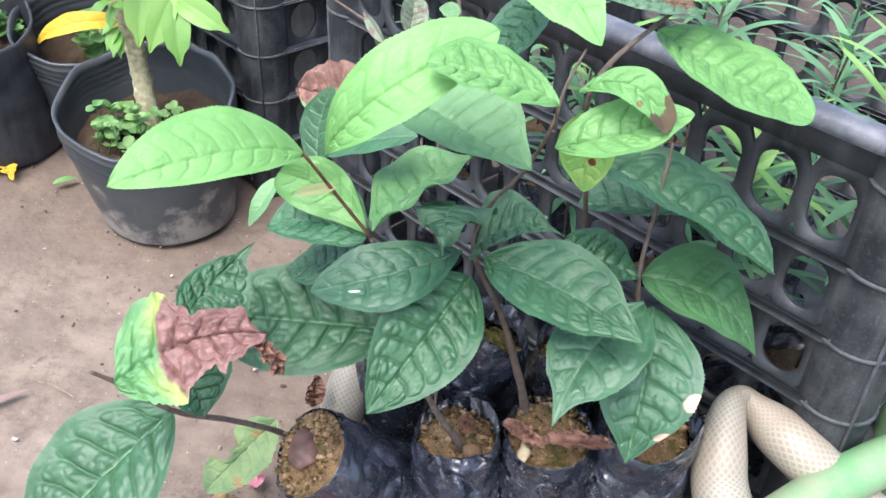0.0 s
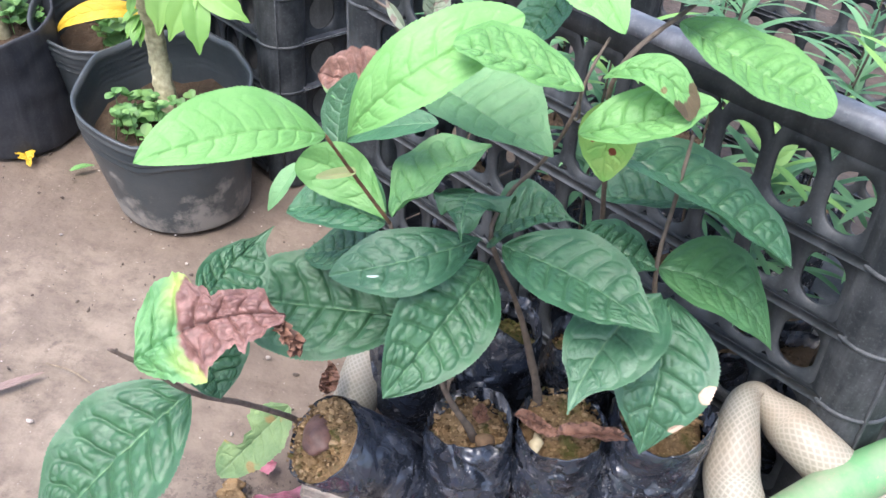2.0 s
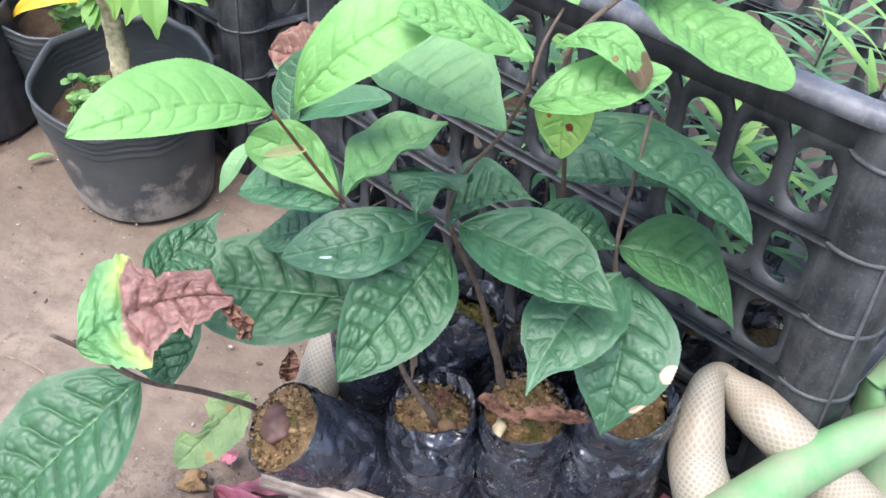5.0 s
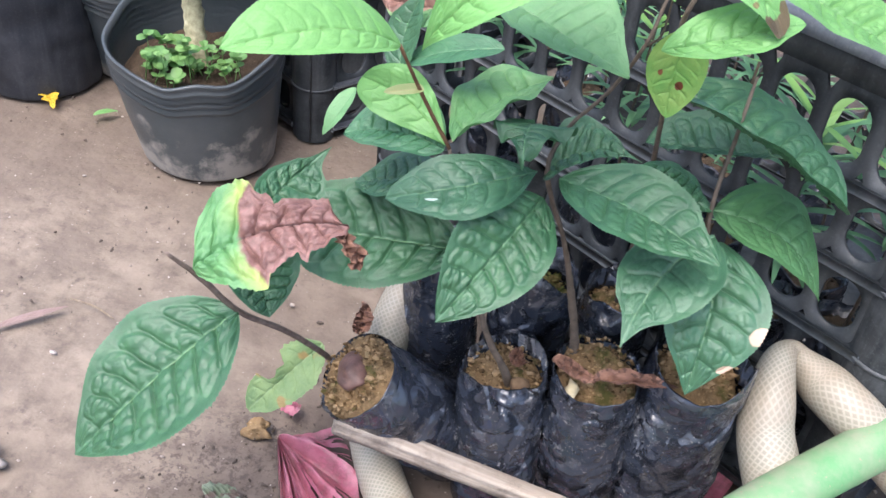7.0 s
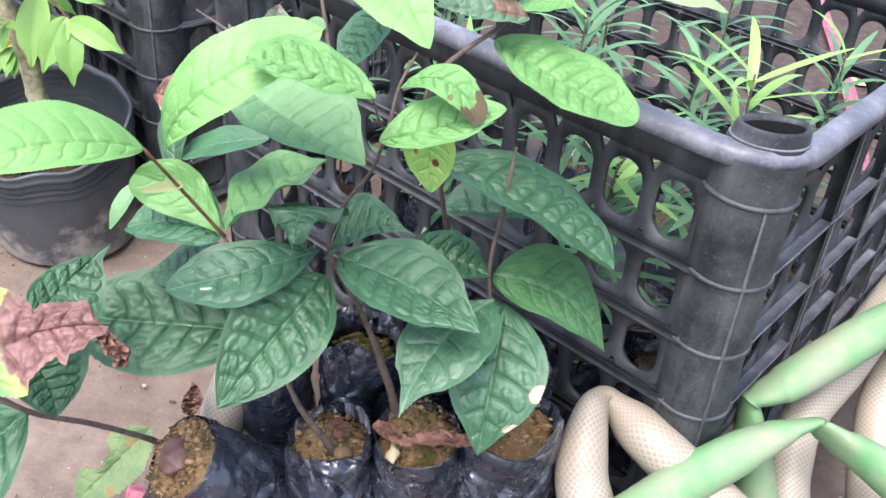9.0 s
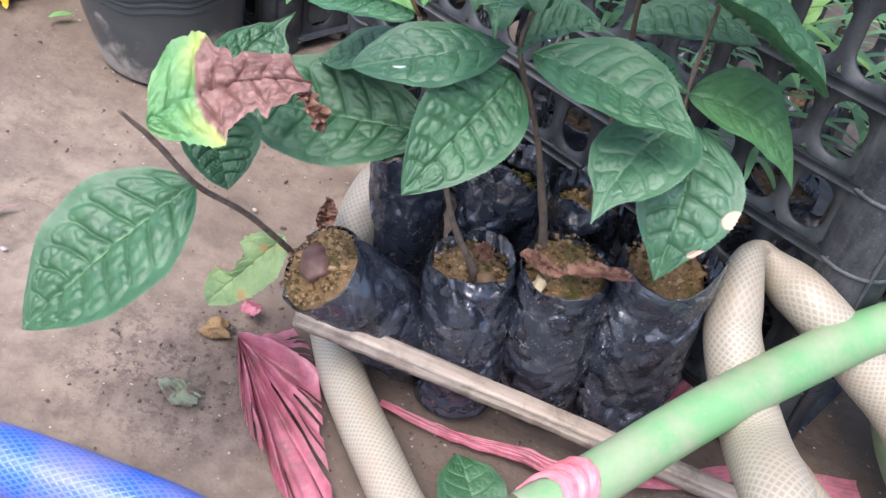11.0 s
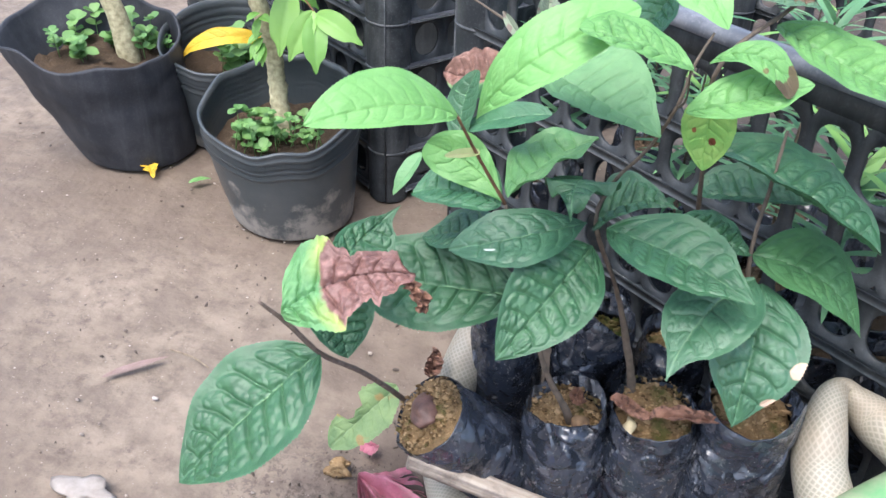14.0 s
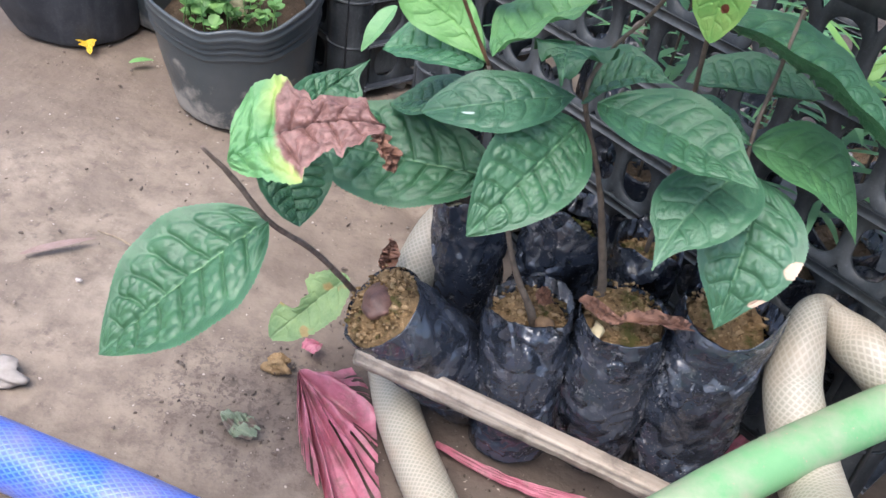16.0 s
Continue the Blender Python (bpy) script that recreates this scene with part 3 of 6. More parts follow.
def leaf(plant, base, tip, width, face, material, label="", **how):
    how.setdefault("seed", int(abs(base[0] * 7919 + base[1] * 104729 + base[2] * 15485) * 10) % 97)
    ob = part("leaf", blade(base, tip, width, face, **how), material, plant, label)
    if material in RIBS and width > 0.02:
        part("midrib", tube(SPINE, 3, 6), RIBS[material], ob)
    return ob


def stem(plant, points, material=STEM, name="stem", label="", rough=0.25, sides=9):
    slim = 0.68 if name in ("stem", "shoot", "leaf_stalk") else 1.0
    return part(name, tube([(x, y, z, r * slim) for x, y, z, r in points], 8, sides, rough), material, plant, label)


DEEP_RIB = simple("pale_midrib", (0.12, 0.24, 0.11), (0.17, 0.31, 0.16), 90.0, 0.45)
FRESH_RIB = simple("fresh_midrib", (0.16, 0.33, 0.09), (0.23, 0.42, 0.14), 90.0, 0.45)
RIBS = {m: DEEP_RIB for m in (DARK, GLOSSY, MID, MARKED, VEINED, LIVELY, OLIVE, DUSKY)}
RIBS.update({m: FRESH_RIB for m in (FRESH, YOUNG, LIGHTER, PALE, TIPBURNT)})

# ---------------------------------------------------------------- ground


def ground():
    bm = bmesh.new()
    n = 150
    rows = []
    for i in range(-n, n + 1):
        row = []
        for j in range(-n, n + 1):
            x = 0.1 + 0.9 * (i / n) + 60 * (i / n) ** 9
            y = 0.8 + 1.0 * (j / n) + 60 * (j / n) ** 9
            near = max(0.0, 1 - (abs(x) + abs(y - 0.7)) / 4)
            z = 0.006 * noise.noise(Vector((x * 9, y * 9, 0))) + 0.003 * noise.noise(Vector((x * 40, y * 40, 3)))
            row.append(bm.verts.new((x, y, z * near - 0.003)))
        rows.append(row)
    for a, b in zip(rows, rows[1:]):
        for k in range(2 * n):
            bm.faces.new((a[k], b[k], b[k + 1], a[k + 1]))
    return lone("ground", bm, GROUND, "bare trodden brown mud with grit and dark crumbs", "ground", kind="structure")


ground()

# ---------------------------------------------------------------- crate
ALONG, ACROSS = Vector((-0.778, 0.628, 0)), Vector((0.628, 0.778, 0))
CORNER = Vector((0.330, 0.473, 0))
LONG, SHORT, TOP = 0.545, 0.48, 0.366
LEVELS = (0.013, 0.066, 0.119, 0.172, 0.225, 0.278)
LEAN = 0.045


def slot_panel(start, way, out, length, low, high, wide=0.0275, thick=0.003):
    """A row of upright slots with round ends, cut through a plate."""
    bm = bmesh.new()
    count = max(1, round(length / wide))
    step = length / count
    z0 = (low + high) / 2
    half_h = (high - low) / 2
    r = step * 0.36
    hole_h = half_h - 0.0075
    for c in range(count):
        mid = start + way * (step * (c + 0.5))
        inner, outer = [], []
        for k in range(20):
            ang = 2 * math.pi * (k + 0.5) / 20
            ix, iz = r * math.cos(ang), r * math.sin(ang) + math.copysign(max(0.0, hole_h - r), math.sin(ang))
            big = max(abs(math.cos(ang)) / (step / 2), abs(math.sin(ang)) / half_h)
            inner.append((ix, iz))
            outer.append((math.cos(ang) / big, math.sin(ang) / big))
        grids = []
        for depth in (0.0, -thick):
            grids.append([[bm.verts.new(mid + way * x + Vector((0, 0, z0 + z)) + out * depth) for x, z in ring] for ring in (inner, outer)])
        for k in range(20):
            j = (k + 1) % 20
            (fi, fo), (bi, bo) = grids
            bm.faces.new((fi[k], fo[k], fo[j], fi[j]))
            bm.faces.new((bi[k], bi[j], bo[j], bo[k]))
            bm.faces.new((fi[k], fi[j], bi[j], bi[k]))
    bmesh.ops.remove_doubles(bm, verts=bm.verts[:], dist=0.0004)
    return bm


def bar(start, way, out, length, z, depth=0.009, high=0.004):
    bm = bmesh.new()
    box(bm, start + way * (length / 2) + out * (depth / 2 - 0.003) + Vector((0, 0, z)), way, out, (length, depth, high))
    bmesh.ops.bevel(bm, geom=bm.edges[:], offset=0.0012, segments=2, affect="EDGES")
    return bm


def crate(label):
    c = thing("plastic_crate", CORNER, label, "crate", "crates in a row")
    inset = 0.012
    sides = ((CORNER + ACROSS * inset, ALONG, -ACROSS, LONG), (CORNER + ALONG * inset, ACROSS, -ALONG, SHORT),
             (CORNER + ACROSS * (SHORT - inset), ALONG, ACROSS, LONG), (CORNER + ALONG * (LONG - inset), ACROSS, ALONG, SHORT))
    for number, (start, way, out, length) in enumerate(sides):
        pitch = 0.050 if number % 2 else 0.0374
        a = start + way * 0.048
        run = length - 0.096
        for low, high in zip(LEVELS, LEVELS[1:]):
            part("slotted_panel", slot_panel(a, way, out, run, low, high, pitch), PANEL, c)
        part("slotted_panel", slot_panel(a, way, out, run, 0.278, 0.335, pitch), PANEL, c)
        band = bmesh.new()
        box(band, a + way * (run / 2) - out * 0.0015 + Vector((0, 0, 0.345)), way, out, (run, 0.004, 0.020))
        part("top_band", band, PANEL, c)
        for z in LEVELS:
            part("rail", bar(a - way * 0.008, way, out, run + 0.016, z), DUSTY_SHEEN if number % 2 else EDGE, c)
        if number % 2:
            for k in (1, 2, 3):
                rib = bmesh.new()
                box(rib, a + way * (run * k / 4) + out * 0.002 + Vector((0, 0, 0.182)), way, out, (0.017, 0.006, 0.338))
                bmesh.ops.bevel(rib, geom=rib.edges[:], offset=0.002, segments=2, affect="EDGES")
                part("rib", rib, CRATE, c)
    r = 0.0285
    for i, j in ((0, 0), (1, 0), (0, 1), (1, 1)):
        mid = CORNER + ALONG * (0.030 if not i else LONG - 0.030) + ACROSS * (0.030 if not j else SHORT - 0.030)
        bm = bmesh.new()
        profile = [(0.0, r * 0.84), (0.02, r * 0.86)]
        profile += [(z, r * (0.86 + 0.32 * z)) for z in (0.08, 0.14, 0.2, 0.26, 0.32)] + [(0.360, r * 0.97)]
        rings = [[bm.verts.new(mid + Vector((rad * math.cos(k / 36 * 2 * math.pi), rad * math.sin(k / 36 * 2 * math.pi), z))) for k in range(36)] for z, rad in profile]
        for a, b in zip(rings, rings[1:]):
            for k in range(36):
                bm.faces.new((a[k], a[(k + 1) % 36], b[(k + 1) % 36], b[k]))
        post = part("corner_post", bm, CRATE, c)
        for z in (*LEVELS[1:], 0.334):
            rad = r * (0.865 + 0.32 * z)
            loop = [(*(mid + Vector((rad * math.cos(k / 16 * 2 * math.pi), rad * math.sin(k / 16 * 2 * math.pi), z))), 0.0017) for k in range(17)]
            part("ring", tube(loop, 3, 6), SCUFFED, post)
        seam = bmesh.new()
        away = ((ALONG * (-1 if not i else 1)) + (ACROSS * (-1 if not j else 1))).normalized()
        box(seam, mid + away * (r * 0.93) + Vector((0, 0, 0.17)), Vector((-away.y, away.x, 0)), away, (0.0016, 0.004, 0.33))
        part("seam", seam, SCUFFED, post)
        # the stacking socket on the rim: a raised collar with a hole that is flat on its inner side
        centre = mid - away * 0.005 - ALONG * (0.005 if not i else -0.005)
        across = Vector((-away.y, away.x, 0))

        def ring_at(rad, z, flat):
            ring = []
            for k in range(40):
                x, y = math.cos(k / 40 * 2 * math.pi), math.sin(k / 40 * 2 * math.pi)
                y *= 0.80 if y > 0 else flat
                ring.append(centre + across * rad * x + away * rad * y + Vector((0, 0, z)))
            return ring

        def shell(rows):
            bm = bmesh.new()
            loops = [[bm.verts.new(q) for q in ring_at(*row)] for row in rows]
            for a, b in zip(loops, loops[1:]):
                for k in range(40):
                    bm.faces.new((a[k], a[(k + 1) % 40], b[(k + 1) % 40], b[k]))
            return bm, loops

        sock, _ = shell(((0.0256, 0.352, 0.7), (0.0252, TOP - 0.001, 0.7), (0.0236, TOP + 0.001, 0.66), (0.0226, TOP + 0.007, 0.62), (0.0217, TOP + 0.0095, 0.58),
                         (0.0206, TOP + 0.0105, 0.5), (0.0190, TOP + 0.0095, 0.40), (0.0185, TOP + 0.0075, 0.36)))
        socket = part("stacking_socket", sock, CRATE, c)
        lip = [(*q, 0.0008) for q in ring_at(0.0238, TOP + 0.0010, 0.68)]
        part("collar_edge", tube(lip + lip[:1], 2, 6), RIM, socket)
        hole, loops = shell(((0.0185, TOP + 0.0075, 0.36), (0.0181, TOP - 0.010, 0.34), (0.0176, 0.300, 0.32)))
        hole.faces.new(loops[-1])
        part("socket_hole", hole, HOLE_SHADE, socket)
    # the rim, a band with round corners
    bm = bmesh.new()
    rings = []
    for off, z in ((0.0155, 0.356), (0.0155, TOP - 0.002), (0.0135, TOP), (0.004, TOP), (0.0, TOP - 0.004), (0.0, 0.355), (0.003, 0.354), (0.006, 0.356)):
        ring = []
        rc = max(0.004, 0.05 - off)
        for (i, j), first in (((0, 0), 180), ((1, 0), 270), ((1, 1), 0), ((0, 1), 90)):
            mid = CORNER + ALONG * (0.05 if not i else LONG - 0.05) + ACROSS * (0.05 if not j else SHORT - 0.05)
            for k in range(9):
                ang = radians(first + 90 * k / 8)
                ring.append(bm.verts.new(mid + ALONG * rc * math.cos(ang) + ACROSS * rc * math.sin(ang) + Vector((0, 0, z))))
        rings.append(ring)
    n = len(rings[0])
    for a, b in zip(rings, rings[1:] + rings[:1]):
        for k in range(n):
            bm.faces.new((a[k], a[(k + 1) % n], b[(k + 1) % n], b[k]))
    bmesh.ops.recalc_face_normals(bm, faces=bm.faces[:])
    part("rim", bm, RIM, c, "dusty grey worn crate rim")
    floor = bmesh.new()
    box(floor, CORNER + ALONG * (LONG / 2) + ACROSS * (SHORT / 2) + Vector((0, 0, 0.012)), ALONG, ACROSS, (LONG - 0.04, SHORT - 0.04, 0.006))
    part("crate_floor", floor, CRATE, c)
    # the whole box stands a little askew under its rim
    for ob in c.children_recursive:
        for v in ob.data.vertices:
            v.co -= ALONG * LEAN * max(0.0, TOP - v.co.z)
    return c


first_crate = crate("dusty black slotted plastic crate full of narrow-leaved seedlings")
second = copy_thing(first_crate, Matrix.Translation(CORNER + ALONG * 0.668 + ACROSS * 0.04 + Vector((-0.012, -0.022, 0))))
tagged(second, "black slotted plastic crate standing behind the potted trees")
# added sheet, there only to make the second crate's inside look dark
dark_insert = bmesh.new()
inner = [Vector((-0.012, -0.022, 0)) + CORNER + ALONG * (0.668 + a) + ACROSS * (0.04 + c) for a, c in ((0.022, 0.022), (LONG - 0.022, 0.022), (LONG - 0.022, SHORT - 0.022), (0.022, SHORT - 0.022))]
levels = [[dark_insert.verts.new(q - ALONG * LEAN * (TOP - z) + Vector((0, 0, z))) for q in inner] for z in (0.02, 0.34)]
for k in range(4):
    dark_insert.faces.new((levels[0][k], levels[0][(k + 1) % 4], levels[1][(k + 1) % 4], levels[1][k]))
dark_insert.faces.new(levels[0])
bmesh.ops.solidify(dark_insert, geom=dark_insert.faces[:], thickness=0.001)
insert_part = part("dark_insert", dark_insert, PANEL, second, "added dark sheet standing in for the darkness inside the crate")
insert_part.matrix_parent_inverse = second.matrix_basis.inverted()

# ---------------------------------------------------------------- nursery bags


def bag(top, bottom, radius, label, seed, soil=SOIL, lip=0.008, fill=0.014, group="seedling bags", peak=None, fine=104, grains=420, mound=0.0):
    """A filled bag of thin black film with its soil. top and bottom: the middle of mouth and foot; peak: where its mouth stands up, and how far."""
    top, bottom = Vector(top), Vector(bottom)
    b = thing("nursery_bag", bottom, label, "nursery bag", group)
    axis = (top - bottom)
    height = axis.length
    axis.normalize()
    x = axis.cross(Vector((0, 1, 0))).normalized()
    y = axis.cross(x)

    def rad(s, ang):
        r = radius * (0.95 + 0.13 * math.sin(min(1.0, s) ** 0.75 * math.pi) ** 0.8)
        c = Vector((math.cos(ang), math.sin(ang), s * height / radius * 0.8))
        r *= 1 + 0.10 * noise.noise(c * 0.9 + Vector((seed * 5, 0, 0)))
        r *= 1 - 0.05 * max(0.0, 0.16 - abs(noise.noise(c * 1.25 + Vector((0, seed * 9, 0))))) / 0.16
        slant = Vector((c.x * 2.2 + c.z * 0.7, c.y * 2.2 - c.z * 0.6, c.z * 1.5 + seed))
        r *= 1 + 0.03 * (abs(noise.noise(slant)) - 0.2) + 0.008 * noise.noise(c * 5)
        # flat facets between creases
        for size, deep in ((1.6, 0.055), (3.6, 0.022)):
            q = Vector((c.x + c.z * 0.35, c.y - c.z * 0.25, c.z * 0.7)) * size + Vector((seed * 3.3, seed, 0))
            q += 0.35 * noise.noise_vector(q * 0.8)
            cell = noise.voronoi(q)[1][0]
            r *= 1 + deep * (q - cell).dot(noise.noise_vector(cell * 5.3 + Vector((0.4, 0.7, 0.2))))
        return r

    bm = bmesh.new()
    rings = []
    around = fine + 24
    for i in range(fine + 1):
        s = i / fine
        ring = []
        for k in range(around):
            ang = 2 * math.pi * k / around
            r = rad(s, ang) * min(1.0, 0.72 + s * 6)
            rise = max(0.0, (s - 0.86) / 0.14)
            r *= 1 + 0.06 * rise * rise * noise.noise(Vector((math.cos(ang) * 2.5, math.sin(ang) * 2.5, seed * 2.3)))
            up = s * height + rise * lip * (0.3 + 1.5 * noise.noise(Vector((math.cos(ang) * 1.5, math.sin(ang) * 1.5, seed * 3.1))))
            if peak:
                up += rise * peak[1] * math.exp(-((((ang - peak[0] + math.pi) % (2 * math.pi)) - math.pi) / 0.5) ** 2)
            ring.append(bm.verts.new(bottom + axis * up + x * r * math.cos(ang) + y * r * math.sin(ang)))
        rings.append(ring)
    inner = [bm.verts.new(v.co - axis * 0.02 + (bottom + axis * (v.co - bottom).dot(axis) - v.co) * 0.05) for v in rings[-1]]
    rings.append(inner)
    for a, c in zip(rings, rings[1:]):
        for k in range(around):
            bm.faces.new((a[k], a[(k + 1) % around], c[(k + 1) % around], c[k]))
    bm.faces.new(rings[0][::-1])
    part("bag_film", bm, FILM, b)
    bm = bmesh.new()
    rows = []
    for i in range(15):
        rr = i / 14
        row = []
        for k in range(48):
            ang = 2 * math.pi * k / 48
            r = rad(1.0, ang) * rr * 0.97
            p = bottom + x * r * math.cos(ang) + y * r * math.sin(ang)
            up = height - fill + 0.005 * (1 - rr) - 0.006 * rr**8 + 0.005 * noise.noise(p * 90) + 0.004 * noise.noise(p * 260 + Vector((seed, 0, 0))) + mound * (0.35 - rr * math.sin(ang)) * (1 - 0.35 * rr**4)
            row.append(bm.verts.new(p + axis * up))
        rows.append(row)
    for a, c in zip(rows, rows[1:]):
        for k in range(48):
            if a is rows[0]:
                continue
            bm.faces.new((a[k], a[(k + 1) % 48], c[(k + 1) % 48], c[k]))
    bmesh.ops.contextual_create(bm, geom=rows[1])
    rng = random.Random(seed)
    for _ in range(grains):
        ang, rr = rng.uniform(0, 6.28), radius * 0.9 * math.sqrt(rng.random())
        g = min(0.0026, 0.0004 + rng.expovariate(1700))
        p = bottom + x * rr * math.cos(ang) + y * rr * math.sin(ang)
        up = height - fill + 0.005 * (1 - rr / radius) + 0.005 * noise.noise(p * 90) + 0.004 * noise.noise(p * 260 + Vector((seed, 0, 0))) + mound * (0.35 - rr / radius * math.sin(ang))
        lump(bm, p + axis * up, (g * rng.uniform(0.7, 1.5), g * rng.uniform(0.7, 1.3), g * 0.8), rng.random() * 50, 0.9, 1)
    part("soil", bm, soil, b)
    return b


bag((-0.010, 0.452, 0.112), (0.066, 0.492, 0.022), 0.0325, "tilted black film nursery bag with orange soil", 1, fill=-0.003, lip=0.0)
bag((0.085, 0.478, 0.125), (0.098, 0.468, 0.0), 0.0305, "upright wrinkled black film nursery bag of orange soil", 2, peak=(3.6, 0.008), fill=0.013, lip=0.004, mound=0.006)
bag((0.147, 0.475, 0.137), (0.157, 0.484, 0.0), 0.0310, "black film nursery bag with mossy soil", 3, peak=(3.3, 0.004), fill=0.014, lip=0.003, mound=0.016)
bag((0.210, 0.474, 0.160), (0.213, 0.489, 0.0), 0.0335, "black film nursery bag with a raised crumpled lip", 4, lip=0.005, fill=0.020, peak=(2.5, 0.021), mound=0.012)
bag((0.030, 0.545, 0.158), (0.036, 0.548, 0.0), 0.029, "shaded black film nursery bag in the back row", 5, fill=0.035, peak=(1.5, 0.008))
bag((0.098, 0.545, 0.160), (0.100, 0.550, 0.0), 0.030, "shaded black film nursery bag in the back row", 6, soil=MOSS, fill=0.022, peak=(1.2, 0.006))
bag((0.160, 0.553, 0.145), (0.162, 0.556, 0.0), 0.027, "shaded black film nursery bag in the back row", 7)
bag((0.220, 0.545, 0.145), (0.224, 0.550, 0.0), 0.025, "shaded black film nursery bag beside the crate", 8)

# ---------------------------------------------------------------- the leafy seedlings


def seedling(at, label):
    return thing("leafy_seedling", at, label, "seedling", "broad-leaved seedlings")


one = seedling((-0.036, 0.470, 0.105), "seedling with a leaning stem and one scorched leaf")
stem(one, [(-0.030, 0.476, 0.092, 0.0032), (-0.038, 0.474, 0.103, 0.0032), (-0.051, 0.425, 0.165, 0.0027), (-0.069, 0.390, 0.207, 0.0024), (-0.082, 0.368, 0.246, 0.0022), (-0.092, 0.354, 0.269, 0.0014)], TWIG)
stem(one, [(-0.069, 0.390, 0.207, 0.0012), (-0.073, 0.387, 0.206, 0.0010), (-0.078, 0.382, 0.203, 0.0008)], TWIG, "leaf_stalk")
leaf(one, (-0.0696, 0.3874, 0.2100), (-0.1395, 0.3250, 0.1404), 0.0765, (-0.22, -0.44, 0.87), DARK, bow=0.0054, side=0.0006, shape=(0.67, 0.91), drip=0.05, skew=0.08, fold=0.093, droop=-0.043, relief=1.0, veins=8.0)
burnt_upper = ((0, 0), (0.01, 0.11), (0.03, 0.22), (0.05, 0.47), (0.09, 0.66), (0.16, 0.79), (0.27, 0.9), (0.39, 0.9), (0.46, 0.84), (0.49, 0.63), (0.58, 0.5), (0.59, 0.35), (0.65, 0.4), (0.76, 0.41), (0.86, 0.39), (0.92, 0.41), (0.93, 0.18), (0.97, 0.01), (1, 0.02))
burnt_lower = ((0, 0), (0.01, 0.09), (0.03, 0.19), (0.08, 0.34), (0.2, 0.6), (0.3, 0.78), (0.41, 0.91), (0.46, 0.94), (0.49, 0.73), (0.59, 0.59), (0.68, 0.45), (0.69, 0.58), (0.72, 0.64), (0.76, 0.46), (0.83, 0.4), (0.89, 0.27), (0.97, 0.16), (1, 0.02))
leaf(one, (-0.0767, 0.3479, 0.2686), (-0.0076, 0.3674, 0.2962), 0.062, (-0.12, -0.62, 0.74), SCORCHED, "green leaf scorched red-brown with a yellow margin", bow=0.004, side=0.0077, relief=1.0, crumple=0.05, shape=(0.5, 0.5), drip=0.0, seed=12, teeth=0, veins=7.0, fold=0.04, edge=(burnt_upper, burnt_lower))
leaf(one, (-0.0135, 0.364, 0.2935), (0.0005, 0.3635, 0.2755), 0.012, (0.1, -0.5, 0.86), DRY, "dry torn strip of leaf", bow=0.002, side=0.001, veins=0.4, crumple=0.5, relief=0.3, drip=0.0, twist=0.8, scallop=0.2, teeth=0, edge=(((0, 0.5), (0.15, 0.9), (0.3, 0.5), (0.55, 0.8), (0.8, 0.95), (0.9, 0.4), (1, 0.1)), ((0, 0.5), (0.2, 0.4), (0.4, 0.9), (0.6, 0.5), (0.75, 0.9), (1, 0.3))))
leaf(one, (-0.0712, 0.4003, 0.2497), (-0.0497, 0.3821, 0.2147), 0.0429, (0.25, -0.33, 0.91), DARK, bow=-0.0024, side=0.0025, shape=(0.58, 0.91), drip=-0.10, skew=0.15, fold=0.105, droop=-0.005)
leaf(one, (-0.0566, 0.3892, 0.2756), (-0.0354, 0.4437, 0.2898), 0.0385, (0.34, -0.41, 0.84), DARK, bow=-0.0110, side=0.0045, shape=(0.64, 1.22), drip=0.42, skew=-0.38, fold=0.085, droop=0.015, relief=1.3, veins=7.0)

two = seedling((0.090, 0.470, 0.118), "seedling with bright new leaves on a red-brown shoot")
stem(two, [(0.092, 0.472, 0.108, 0.0056), (0.086, 0.466, 0.129, 0.0042), (0.066, 0.458, 0.172, 0.0028), (0.045, 0.455, 0.240, 0.0018), (0.028, 0.445, 0.302, 0.0016)])
stem(two, [(0.028, 0.445, 0.302, 0.0016), (0.013, 0.430, 0.336, 0.0014), (0.001, 0.410, 0.371, 0.0012)], SHOOT, "shoot", "red-brown young shoot")
leaf(two, (0.0014, 0.4094, 0.3712), (-0.0576, 0.3389, 0.3886), 0.0322, (0.60, -0.24, 0.76), YOUNG, bow=0.0129, side=-0.0011, shape=(0.77, 0.75), drip=-0.02, skew=-0.26, fold=0.050, droop=0.010, relief=0.5, veins=9.0)
leaf(two, (0.0111, 0.4124, 0.3695), (0.0840, 0.4114, 0.4391), 0.0344, (-0.38, -0.71, 0.59), YOUNG, bow=0.0287, side=-0.0086, shape=(1.14, 0.59), drip=-0.03, skew=0.02, fold=0.083, droop=-0.043, relief=0.7, veins=9.0)
leaf(two, (0.0264, 0.4445, 0.3030), (-0.0246, 0.4594, 0.3267), 0.0311, (0.10, -0.86, 0.50), LIGHTER, bow=-0.0089, side=-0.0057, shape=(1.14, 0.51), drip=0.03, skew=-0.02, fold=0.180, droop=0.020, relief=0.6, veins=6.0, scallop=0.05)
leaf(two, (0.0254, 0.4455, 0.3001), (-0.0317, 0.4593, 0.2913), 0.0430, (-0.24, -0.37, 0.90), MID, bow=0.0010, side=-0.0060, shape=(0.53, 0.56), drip=0.08, skew=-0.21, fold=0.137, droop=-0.017, relief=0.9)
